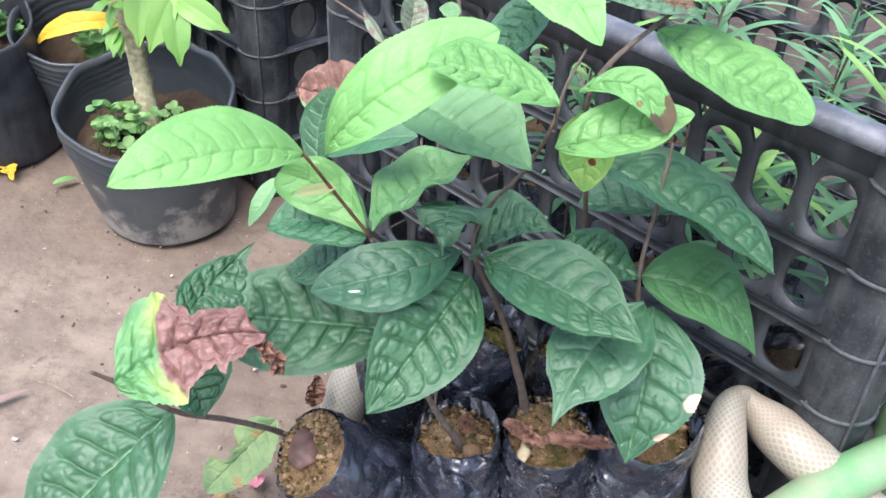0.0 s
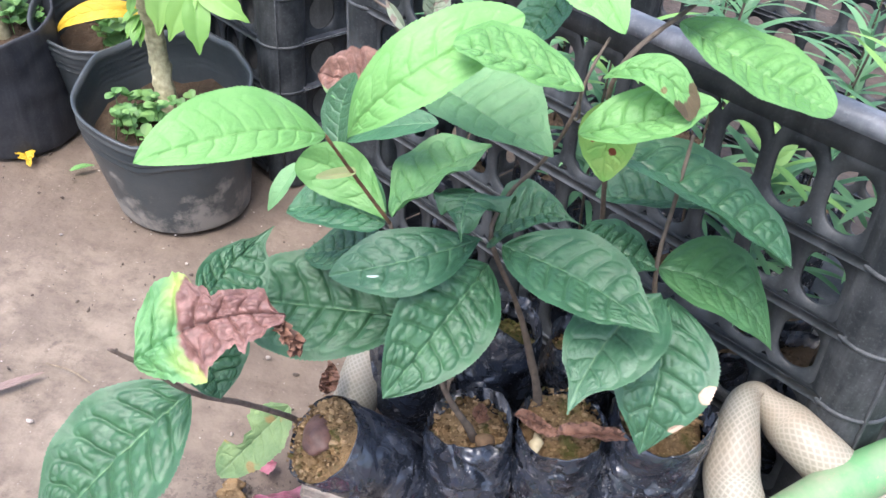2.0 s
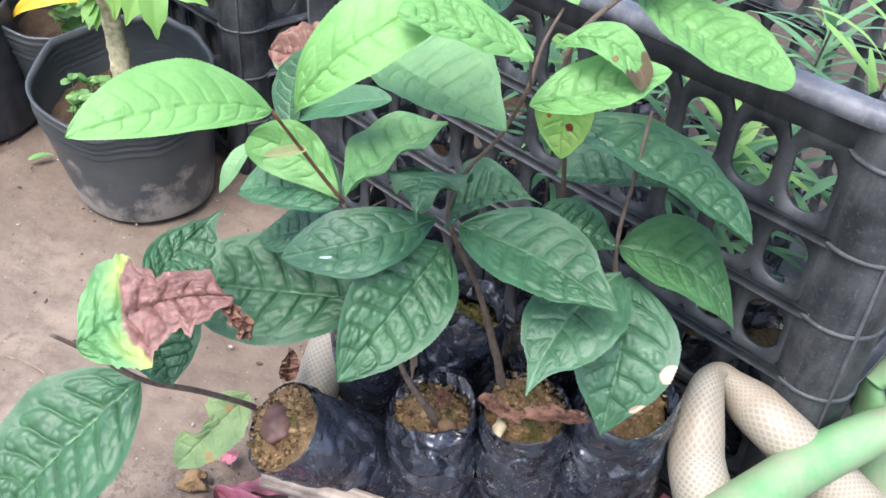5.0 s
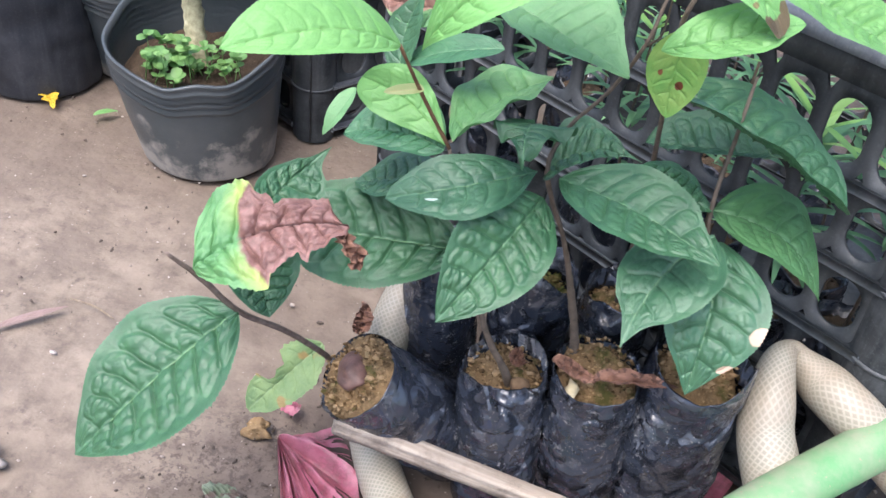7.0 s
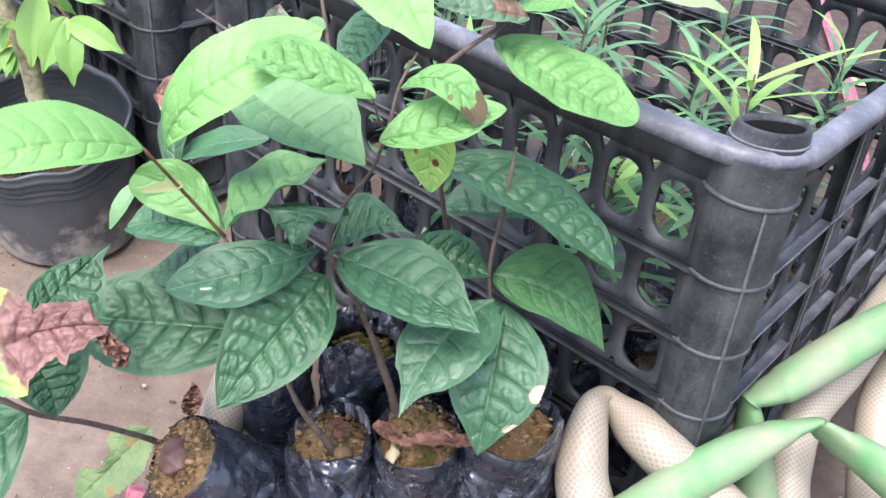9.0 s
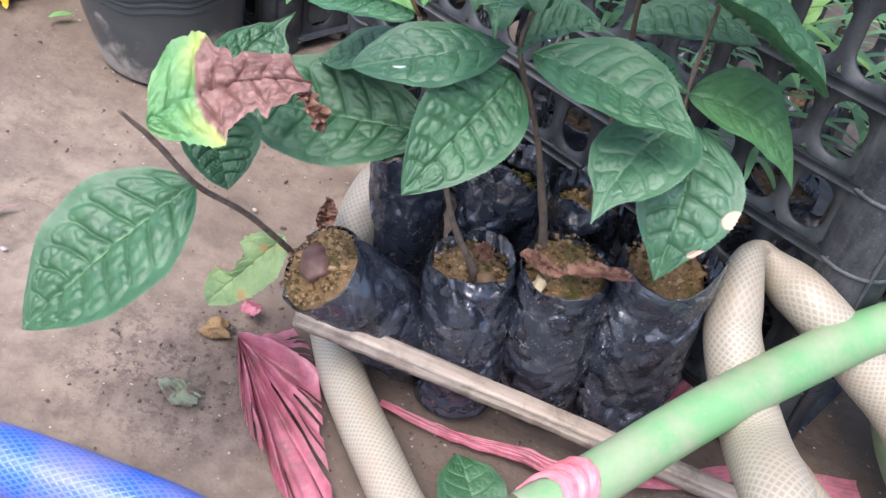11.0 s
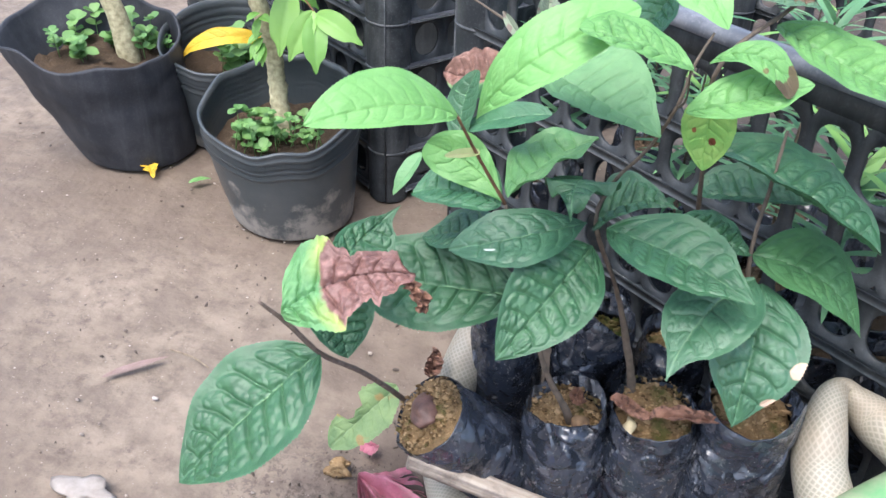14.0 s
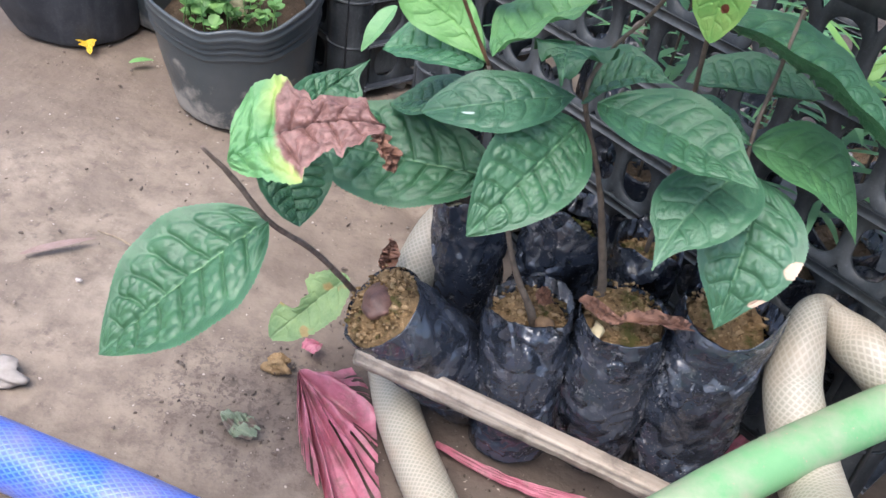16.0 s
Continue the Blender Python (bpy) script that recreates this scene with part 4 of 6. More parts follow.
leaf(two, (0.0294, 0.4413, 0.3086), (0.0759, 0.4913, 0.3314), 0.0411, (-0.49, -0.28, 0.82), LIVELY, bow=0.0019, side=0.0050, shape=(0.88, 0.77), drip=-0.10, skew=0.28, fold=0.111, droop=-0.011, relief=0.9, twist=0.3, scallop=0.06)
# dark green here paints the shade cast by the leaves above
leaf(two, (0.0709, 0.4691, 0.3129), (0.0682, 0.4323, 0.3057), 0.0447, (-0.15, -0.28, 0.95), DARK, bow=0.0072, side=-0.0020, shape=(0.25, 1.30), drip=0.31, skew=0.09, fold=0.008, droop=0.037, relief=0.5, scallop=0.1)
leaf(two, (-0.0329, 0.4870, 0.3048), (-0.0469, 0.4700, 0.2802), 0.013, (-0.5, -0.6, 0.6), DUSKY, bow=0.004, side=0.004, fold=0.2, relief=0.4)
leaf(two, (0.0124, 0.4280, 0.3424), (-0.0056, 0.4180, 0.3418), 0.0058, (0.1, -0.6, 0.8), SHEATH, "narrow pale pinkish bud leaf", relief=0.1, teeth=0, veins=1.0, nu=40, nv=6, shape=(0.35, 0.5), drip=0.0, fold=0.25)
leaf(two, (-0.0051, 0.4700, 0.3191), (-0.0018, 0.4900, 0.3646), 0.024, (-0.5, -0.6, 0.6), DARK, relief=0.5, side=0.006, shape=(0.8, 0.6))
leaf(two, (0.020, 0.496, 0.358), (-0.022, 0.508, 0.350), 0.034, (-0.35, -0.65, 0.7), HALFDRY, "leaf with a dry curled brown end", relief=0.7, curl=-0.35, fold=0.28, rag=0.12, seed=5, crumple=0.08, shape=(0.55, 0.6), drip=0.0)
leaf(two, (0.047, 0.472, 0.351), (-0.011, 0.480, 0.326), 0.022, (0.1, -0.3, 0.9), MID, bow=0.004, relief=0.4)
leaf(two, (0.022, 0.461, 0.274), (-0.027, 0.474, 0.250), 0.038, (-0.46, -0.13, 0.88), DARK)

three = seedling((0.132, 0.485, 0.122), "tall seedling with dark puckered leaves and bright top leaves")
stem(three, [(0.134, 0.490, 0.112, 0.0060), (0.128, 0.490, 0.148, 0.0045), (0.116, 0.484, 0.193, 0.0036), (0.103, 0.476, 0.235, 0.0023), (0.083, 0.466, 0.286, 0.0021), (0.089, 0.470, 0.314, 0.0018), (0.104, 0.462, 0.343, 0.0016), (0.113, 0.443, 0.379, 0.0015), (0.117, 0.444, 0.402, 0.0013), (0.124, 0.452, 0.418, 0.0009)])
leaf(three, (0.0895, 0.4557, 0.2899), (0.1713, 0.3984, 0.2929), 0.0472, (-0.06, -0.43, 0.90), DARK, bow=0.0028, side=0.0032, shape=(0.82, 0.94), drip=0.16, skew=0.01, fold=0.121, droop=-0.021, relief=0.9, veins=8.0)
leaf(three, (0.0773, 0.4637, 0.2868), (-0.0003, 0.4242, 0.2765), 0.0408, (0.10, -0.33, 0.94), GLOSSY, bow=0.0157, side=0.0110, shape=(1.13, 0.78), drip=0.04, skew=0.11, fold=0.103, droop=-0.003, relief=0.8, veins=7.5)
leaf(three, (0.0832, 0.4548, 0.2765), (0.0391, 0.3790, 0.2376), 0.0516, (0.21, -0.63, 0.75), DARK, bow=0.0116, side=-0.0002, shape=(0.79, 0.90), drip=0.01, skew=-0.03, fold=0.126, droop=-0.026, relief=1.15, veins=8.0)
leaf(three, (0.0481, 0.4503, 0.2346), (-0.0632, 0.4469, 0.2321), 0.0675, (-0.03, -0.54, 0.84), DARK, bow=-0.0089, side=-0.0019, shape=(0.80, 0.58), drip=-0.01, skew=0.03, fold=0.113, droop=-0.013, relief=0.95)
leaf(three, (0.0838, 0.4738, 0.2842), (0.1317, 0.4639, 0.3046), 0.0481, (-0.47, -0.17, 0.87), DARK, bow=0.0049, side=0.0073, shape=(0.25, 1.30), drip=0.41, skew=0.11, fold=0.131, droop=-0.031)
leaf(three, (0.1114, 0.3855, 0.4218), (0.0583, 0.3811, 0.4354), 0.0404, (0.24, -0.04, 0.97), FRESH, bow=0.0026, side=0.0014, shape=(0.62, 0.44), drip=0.10, skew=-0.07, fold=0.101, droop=-0.001, relief=1.15, veins=6.5)
leaf(three, (0.0444, 0.4493, 0.3876), (0.1057, 0.4144, 0.3734), 0.0616, (0.16, -0.33, 0.93), DUSKY, bow=0.0044, side=-0.0050, shape=(0.40, 0.90), drip=0.11, skew=0.19, fold=0.131, droop=-0.031, relief=0.4)
stem(three, [(0.114, 0.441, 0.380, 0.0010), (0.113, 0.405, 0.400, 0.0008), (0.110, 0.384, 0.423, 0.0006)], name="leaf_stalk")
leaf(three, (0.1203, 0.4086, 0.4179), (0.1562, 0.3880, 0.4205), 0.0186, (-0.29, -0.28, 0.92), TIPBURNT, "crinkled fresh leaf with a browned tip", bow=0.0085, side=0.0028, shape=(0.55, 0.25), drip=0.10, skew=0.00, fold=0.094, droop=0.006, relief=1.6, veins=6.0, curl=0.3)
leaf(three, (0.1132, 0.3954, 0.3969), (0.1677, 0.4016, 0.4166), 0.0292, (-0.27, -0.39, 0.88), FRESH, bow=0.0043, side=-0.0042, shape=(0.77, 0.76), drip=0.17, skew=0.06, fold=0.109, droop=-0.009, relief=1.1, veins=6.5)
leaf(three, (0.1333, 0.4521, 0.3875), (0.1372, 0.4700, 0.3307), 0.0295, (-0.20, -0.92, 0.33), SPOTTED, "yellowing leaf with dark red spots", bow=-0.0043, side=-0.0021, shape=(0.66, 0.76), drip=0.07, skew=0.02, fold=0.088, droop=0.012, relief=0.6)

top = seedling((0.160, 0.553, 0.130), "tall seedling with large pale puckered top leaves")
stem(top, [(0.160, 0.553, 0.125, 0.0028), (0.156, 0.545, 0.220, 0.0025), (0.140, 0.500, 0.330, 0.0022), (0.131, 0.458, 0.398, 0.0020), (0.166, 0.501, 0.420, 0.0018), (0.195, 0.524, 0.440, 0.0014), (0.214, 0.545, 0.458, 0.0010)])
leaf(top, (0.1628, 0.5056, 0.4091), (0.2407, 0.4717, 0.3856), 0.0544, (0.16, -0.23, 0.96), FRESH, bow=0.0018, side=-0.0042, shape=(0.59, 0.49), drip=0.15, skew=-0.01, fold=0.098, droop=0.002, relief=0.8, veins=10.0)
leaf(top, (0.068, 0.501, 0.460), (0.130, 0.448, 0.422), 0.043, (-0.09, -0.64, 0.77), YOUNG, bow=0.003, side=0.006, relief=0.35)
leaf(top, (0.174, 0.507, 0.439), (0.124, 0.526, 0.488), 0.050, (0.23, -0.8, 0.55), FRESH, relief=0.5)
leaf(top, (0.195, 0.524, 0.440), (0.289, 0.530, 0.431), 0.042, (0.1, -0.17, 0.98), PALE, bow=0.010, side=0.005, relief=0.5, fold=0.0, droop=0.08)
leaf(top, (0.192, 0.524, 0.445), (0.171, 0.541, 0.473), 0.016, (0.02, -0.85, 0.53), BROWN, relief=0.4)
leaf(top, (0.169, 0.531, 0.421), (0.115, 0.543, 0.423), 0.042, (-0.02, -0.23, 0.97), MID)
leaf(top, (0.175, 0.519, 0.429), (0.200, 0.494, 0.436), 0.024, (-0.44, -0.19, 0.88), FRESH, relief=0.6)
leaf(top, (0.178, 0.502, 0.425), (0.130, 0.481, 0.432), 0.030, (0.26, -0.22, 0.94), BROWNED, "dull leaf with a dry brown base", relief=1.4, fold=0.2)
leaf(top, (0.104, 0.515, 0.417), (0.081, 0.494, 0.385), 0.034, (-0.55, -0.46, 0.7), MID)

stem(top, [(0.073, 0.567, 0.315, 0.0016), (0.059, 0.598, 0.354, 0.0015), (0.049, 0.616, 0.391, 0.0013), (0.039, 0.631, 0.432, 0.0010)], name="twig", label="bare grey-brown twig")
leaf(top, (0.056, 0.602, 0.369), (0.042, 0.602, 0.370), 0.011, (0.1, -0.6, 0.7), DUSKY, relief=0.5)
stem(two, [(0.018, 0.551, 0.347, 0.0013), (0.005, 0.569, 0.366, 0.0011), (-0.007, 0.577, 0.371, 0.0009), (-0.024, 0.586, 0.376, 0.0006)], name="twig", label="bare grey-brown twig")
leaf(two, (0.029, 0.564, 0.366), (0.029, 0.583, 0.387), 0.017, (0.3, -0.8, 0.4), WILTED, relief=1.0, fold=0.3)
leaf(two, (0.014, 0.560, 0.362), (-0.001, 0.574, 0.374), 0.007, (-0.3, -0.8, 0.4), WILTED, relief=0.5, fold=0.3)

four = seedling((0.208, 0.480, 0.140), "seedling with broad dark leaves and a bare twig tip")
stem(four, [(0.205, 0.482, 0.135, 0.0028), (0.195, 0.478, 0.200, 0.0024), (0.177, 0.466, 0.278, 0.0020), (0.180, 0.483, 0.318, 0.0018), (0.183, 0.497, 0.351, 0.0014)])
leaf(four, (0.1433, 0.4921, 0.3349), (0.2473, 0.4674, 0.2948), 0.0704, (0.42, -0.01, 0.91), DARK, bow=0.0072, side=-0.0025, shape=(0.39, 0.55), drip=-0.10, skew=-0.26, fold=0.169, droop=-0.050, relief=0.9, veins=9.5)
leaf(four, (0.1793, 0.4724, 0.2784), (0.2528, 0.4626, 0.2378), 0.0545, (0.33, -0.33, 0.88), OLIVE, bow=0.0142, side=0.0037, shape=(0.54, 0.98), drip=0.05, skew=0.15, fold=0.086, droop=0.014, relief=0.6)
leaf(four, (0.1883, 0.4652, 0.2633), (0.1811, 0.4017, 0.2007), 0.0556, (-0.06, -0.56, 0.83), MARKED, "dark leaf with a pale dead patch", bow=0.0148, side=0.0006, shape=(0.86, 1.04), drip=0.13, skew=0.08, fold=0.111, droop=-0.011, relief=1.15, veins=6.5)
leaf(four, (0.1808, 0.4569, 0.2718), (0.1347, 0.3841, 0.2413), 0.0530, (-0.26, -0.26, 0.93), VEINED, bow=0.0071, side=-0.0049, shape=(1.07, 1.30), drip=0.34, skew=0.13, fold=0.077, droop=0.022, relief=0.7, veins=7.0)
leaf(four, (0.132, 0.476, 0.292), (0.177, 0.465, 0.282), 0.047, (0.21, -0.01, 0.98), DARK)
leaf(four, (0.2237, 0.5293, 0.2900), (0.1440, 0.5418, 0.2762), 0.0465, (0.02, -0.15, 0.99), DARK, bow=0.0010, side=0.0013, shape=(0.83, 0.70), drip=-0.10, skew=-0.26, fold=0.146, droop=-0.046)

# ---------------------------------------------------------------- hoses and stick


def hose(points, material, label, flat_up=(0, 0, 1), steps=14):
    return lone("garden_hose", tube(points, steps, 24, 0.01, flat_up), material, label, "hose", "hoses on the ground")


def kinked_tube(first, second, sides=28, steps=14):
    """A tube folded sharply where the line first ends and the line second starts; points: (x, y, z, radius, flatness)."""
    fold = Vector(first[-1][:3])
    d1 = (fold - Vector(first[-2][:3])).normalized()
    d2 = (Vector(second[1][:3]) - fold).normalized()
    flat, level = d1.cross(d2).normalized(), (d1 + d2).normalized()
    radius = first[-1][3]
    far = radius * 1.5
    first = [*first, (*(fold + d1 * far * 0.5), *first[-1][3:]), (*(fold + d1 * far), *first[-1][3:])]
    second = [(*(fold - d2 * far), *second[0][3:]), (*(fold - d2 * far * 0.5), *second[0][3:]), *second]
    bm = bmesh.new()
    uvs = bm.loops.layers.uv.new("UVMap")
    rings, lengths, run = [], [], 0.0
    for line, way_in, sign in ((curve_points(first, steps), d1, 1), (curve_points(second, steps), d2, -1)):
        for n, p in enumerate(line):
            thin = p[4] if len(p) > 4 else 0.0
            way = Vector(line[min(n + 1, len(line) - 1)][:3] - line[max(n - 1, 0)][:3]).normalized()
            up = (flat - way * flat.dot(way)).normalized()
            side = way.cross(up)
            if n:
                run += float(np.linalg.norm(p[:3] - line[n - 1][:3]))
            ring = []
            for k in range(sides):
                ang = 2 * math.pi * k / sides
                across = side * math.cos(ang) * p[3] * (1 - thin)
                near = abs((Vector(p[:3]) + across - fold).dot(level))
                squeeze = 1 - 0.30 * math.exp(-((near / (0.28 * p[3])) ** 2))
                co = Vector(p[:3]) + across + up * math.sin(ang) * p[3] * squeeze * (1 + 0.35 * thin)
                over = (co - fold).dot(level) * sign
                if over > 0:
                    co -= way_in * (over / way_in.dot(level)) * sign
                ring.append(bm.verts.new(co))
            rings.append(ring)
            lengths.append(run)
        run -= far * 2
    wide = 2 * math.pi * radius
    for n, (r, t) in enumerate(zip(rings, rings[1:])):
        for k in range(sides):
            j = (k + 1) % sides
            face = bm.faces.new((r[k], r[j], t[j], t[k]))
            for loop, (u, v) in zip(face.loops, ((lengths[n], k), (lengths[n], k + 1), (lengths[n + 1], k + 1), (lengths[n + 1], k))):
                loop[uvs].uv = (u / wide, v / sides)
    bmesh.ops.remove_doubles(bm, verts=bm.verts[:], dist=0.00005)
    for _ in range(22):
        bmesh.ops.smooth_vert(bm, verts=[v for v in bm.verts if (v.co - fold).length < radius * 1.8], factor=0.5, use_axis_x=True, use_axis_y=True, use_axis_z=True)
    return bm


def folded_tube(points, normal, sides=32, steps=12):
    """A tube that collapses where it turns back on itself; points: (x, y, z, radius, flatness), normal: square to the turn."""
    bm = bmesh.new()
    uvs = bm.loops.layers.uv.new("UVMap")
    line = curve_points(points, steps)
    rings, lengths, run = [], [], 0.0
    for n, p in enumerate(line):
        way = Vector(line[min(n + 1, len(line) - 1)][:3] - line[max(n - 1, 0)][:3]).normalized()
        up = Vector(normal)
        up = (up - way * up.dot(way)).normalized()
        side = way.cross(up)
        if n:
            run += float(np.linalg.norm(p[:3] - line[n - 1][:3]))
        lengths.append(run)
        thin = max(0.0, p[4])
        turns = [2 * math.pi * k / sides for k in range(sides)]
        rings.append([bm.verts.new(Vector(p[:3]) + side * math.cos(a) * p[3] * (1 - thin) + up * math.sin(a) * p[3] * (1 + 0.3 * thin)) for a in turns])
    wide = 2 * math.pi * points[0][3]
    for n, (r, t) in enumerate(zip(rings, rings[1:])):
        for k in range(sides):
            j = (k + 1) % sides
            face = bm.faces.new((r[k], r[j], t[j], t[k]))
            for loop, (u, v) in zip(face.loops, ((lengths[n], k), (lengths[n], k + 1), (lengths[n + 1], k + 1), (lengths[n + 1], k))):
                loop[uvs].uv = (u / wide, v / sides)
    bm.faces.new(rings[0][::-1])
    bm.faces.new(rings[-1])
    return bm


R = 0.0168
hose([(0.06, 0.72, 0.03, R), (0.04, 0.64, 0.08, R), (0.014, 0.570, 0.112, R), (0.000, 0.530, 0.092, R), (-0.006, 0.497, 0.04, R), (0.003, 0.474, R + 0.002, R), (0.022, 0.435, R, R), (0.051, 0.388, R, R), (0.085, 0.338, R, R), (0.15, 0.27, R, R)], BEIGE, "beige braided garden hose lying on mud")
FAT = 0.0188
lone("garden_hose", folded_tube([(0.33, 0.13, FAT, 0.0205, 0), (0.305, 0.22, 0.062, 0.0205, 0), (0.278, 0.320, 0.116, 0.0205, 0), (0.278, 0.392, 0.099, 0.0205, 0), (0.272, 0.430, 0.103, 0.0200, 0), (0.261, 0.458, 0.124, FAT, 0.02), (0.260, 0.474, 0.139, FAT, 0.10), (0.2655, 0.500, 0.1485, FAT, 0.34), (0.2705, 0.5115, 0.1520, 0.0140, 0.34), (0.2775, 0.5160, 0.1530, 0.0120, 0.34), (0.2845, 0.5110, 0.1500, 0.0142, 0.26), (0.297, 0.499, 0.1455, 0.0182, 0.08), (0.314, 0.480, 0.1420, FAT, 0.05), (0.354, 0.460, 0.118, FAT, 0), (0.385, 0.435, 0.100, FAT, 0), (0.44, 0.37, 0.05, FAT, 0), (0.52, 0.30, FAT, FAT, 0)], (-0.25, -0.62, 0.75)), BEIGE, "sharply kinked beige braided garden hose", "hose", "hoses on the ground")
hose([(0.302, 0.505, R, R), (0.322, 0.475, R, R), (0.345, 0.435, R, R), (0.358, 0.398, R, R), (0.365, 0.30, R, R)], BEIGE, "beige braided garden hose under a kinked hose")
hose([(0.60, 0.74, 0.20, R), (0.514, 0.637, 0.170, R), (0.479, 0.595, 0.146, R), (0.446, 0.562, 0.118, R), (0.434, 0.537, 0.098, R), (0.432, 0.505, 0.070, R), (0.45, 0.44, 0.030, R), (0.49, 0.36, R, R)], BEIGE, "beige braided garden hose beside the crate")
hose([(0.58, 0.68, 0.17, R), (0.515, 0.590, 0.130, R), (0.501, 0.550, 0.105, R), (0.496, 0.515, 0.075, R), (0.51, 0.45, 0.035, R), (0.55, 0.36, R, R)], BEIGE, "beige braided garden hose beside the crate")
G = 0.0158
lone("garden_hose", kinked_tube([(0.1412, 0.3188, 0.0798, G, 0), (0.1595, 0.3328, 0.0845, G, 0), (0.182, 0.350, 0.092, G, 0), (0.215, 0.377, 0.104, G, 0), (0.250, 0.405, 0.114, G, 0), (0.290, 0.434, 0.125, G, 0), (0.330, 0.460, 0.138, G, 0), (0.365, 0.479, 0.150, G, 0.08), (0.395, 0.493, 0.160, G, 0.4), (0.418, 0.502, 0.164, G, 0.72)], [(0.418, 0.502, 0.164, G, 0.72), (0.436, 0.497, 0.156, G, 0.45), (0.470, 0.485, 0.142, G, 0.12), (0.53, 0.45, 0.11, G, 0), (0.62, 0.39, 0.05, G, 0), (0.72, 0.32, G, G, 0)]), GREEN_HOSE, "kinked dusty light green garden hose", "hose", "hoses on the ground")
lone("garden_hose", kinked_tube([(0.44, 0.42, G, G, 0), (0.415, 0.475, 0.045, G, 0), (0.402, 0.512, 0.090, G, 0.05), (0.391, 0.530, 0.130, G, 0.3), (0.386, 0.536, 0.150, G, 0.55)], [(0.386, 0.536, 0.150, G, 0.55), (0.407, 0.540, 0.162, G, 0.2), (0.442, 0.558, 0.179, G, 0), (0.487, 0.582, 0.198, G, 0), (0.56, 0.63, 0.19, G, 0), (0.68, 0.70, 0.10, G, 0)]), GREEN_HOSE, "light green garden hose bent over the crate corner", "hose", "hoses on the ground")
hose([(-0.52, 0.345, 0.021, 0.021), (-0.291, 0.336, 0.021, 0.021), (-0.178, 0.324, 0.021, 0.021), (-0.103, 0.314, 0.021, 0.021), (-0.031, 0.298, 0.021, 0.021), (0.06, 0.25, 0.021, 0.021)], BLUE, "glossy blue braided hose lying on mud")


# red tape tied round the green hose's end
tie = thing("plastic_tie", (0.1684, 0.3396, 0.0856), "pink-red plastic tape tied round a hose end", "tape")
axis, knot = Vector((0.777, 0.595, 0.205)).normalized(), Vector((0.1618, 0.3346, 0.0853))
wrap = tube([(*(knot + axis * step), wide) for step, wide in ((-0.0195, 0.0164), (-0.0188, 0.0181), (-0.015, 0.0184), (-0.0115, 0.0178), (-0.008, 0.0188), (-0.004, 0.0180), (0.0, 0.0186), (0.0024, 0.0182), (0.003, 0.0164))], 5, 44, 0.05, caps=False)
rise = (Vector((0, 0, 1)) - axis * axis.z).normalized()
for v in wrap.verts:
    v.co += axis * 1.0 * (v.co - knot).dot(rise)
part("wrap", wrap, TAPE, tie)
part("loose_end", tube([(0.1704, 0.3236, 0.0896, 0.0062, 0.75), (0.1664, 0.3186, 0.0776, 0.0078, 0.8), (0.1634, 0.3196, 0.0636, 0.0070, 0.8), (0.1624, 0.3216, 0.0496, 0.0088, 0.8)], 6, 14, 0.25, (0.3, -1, 0.2)), TAPE, tie)


def stick():
    """A split stick, built along its own length and then laid down."""
    a, b = Vector((-0.019, 0.4335, 0.086)), Vector((0.326, 0.4259, -0.0008))
    long = (b - a).length
    bm = bmesh.new()
    rings = []
    section = ((-0.95, -1.35), (0.2, -1.3), (0.95, -0.9), (1.0, 0.4), (0.7, 0.95), (0.2, 0.85), (-0.3, 1.0), (-0.85, 0.8), (-0.98, 0.35), (-0.8, 0.15), (-1.0, -0.2), (-0.9, -0.7))
    for i in range(201):
        t = i / 200
        ring = []
        for k, (p, q) in enumerate(section):
            w = 1 + 0.06 * noise.noise(Vector((t * 9, k * 3, 1))) + 0.05 * noise.noise(Vector((t * 38, k * 3, 4)))
            if i == 0:
                w *= 0.8 + 0.2 * noise.noise(Vector((k * 2.2, 0, 0)))
            ring.append(bm.verts.new((t * long + (0.006 * noise.noise(Vector((k * 1.7, 5, 2))) if i == 0 else 0), p * 0.0068 * w + 0.003 * math.sin(t * 3), q * 0.0058 * w)))
        rings.append(ring)
    n = len(section)
    for r, t in zip(rings, rings[1:]):
        for k in range(n):
            bm.faces.new((r[k], r[(k + 1) % n], t[(k + 1) % n], t[k]))
    bm.faces.new(rings[0][::-1])
    bm.faces.new(rings[-1])
    ob = lone("wooden_stick", bm, WOOD, "weathered grey-brown split wooden stick leaning on a nursery bag", "stick")
    x = (b - a).normalized()
    z = Vector((0.1, 0.0, 1))
    z = (z - x * z.dot(x)).normalized()
    m = Matrix((x, z.cross(x), z)).transposed().to_4x4()
    m.translation = a
    ob.matrix_world = m
    return ob


stick()

# ---------------------------------------------------------------- pots


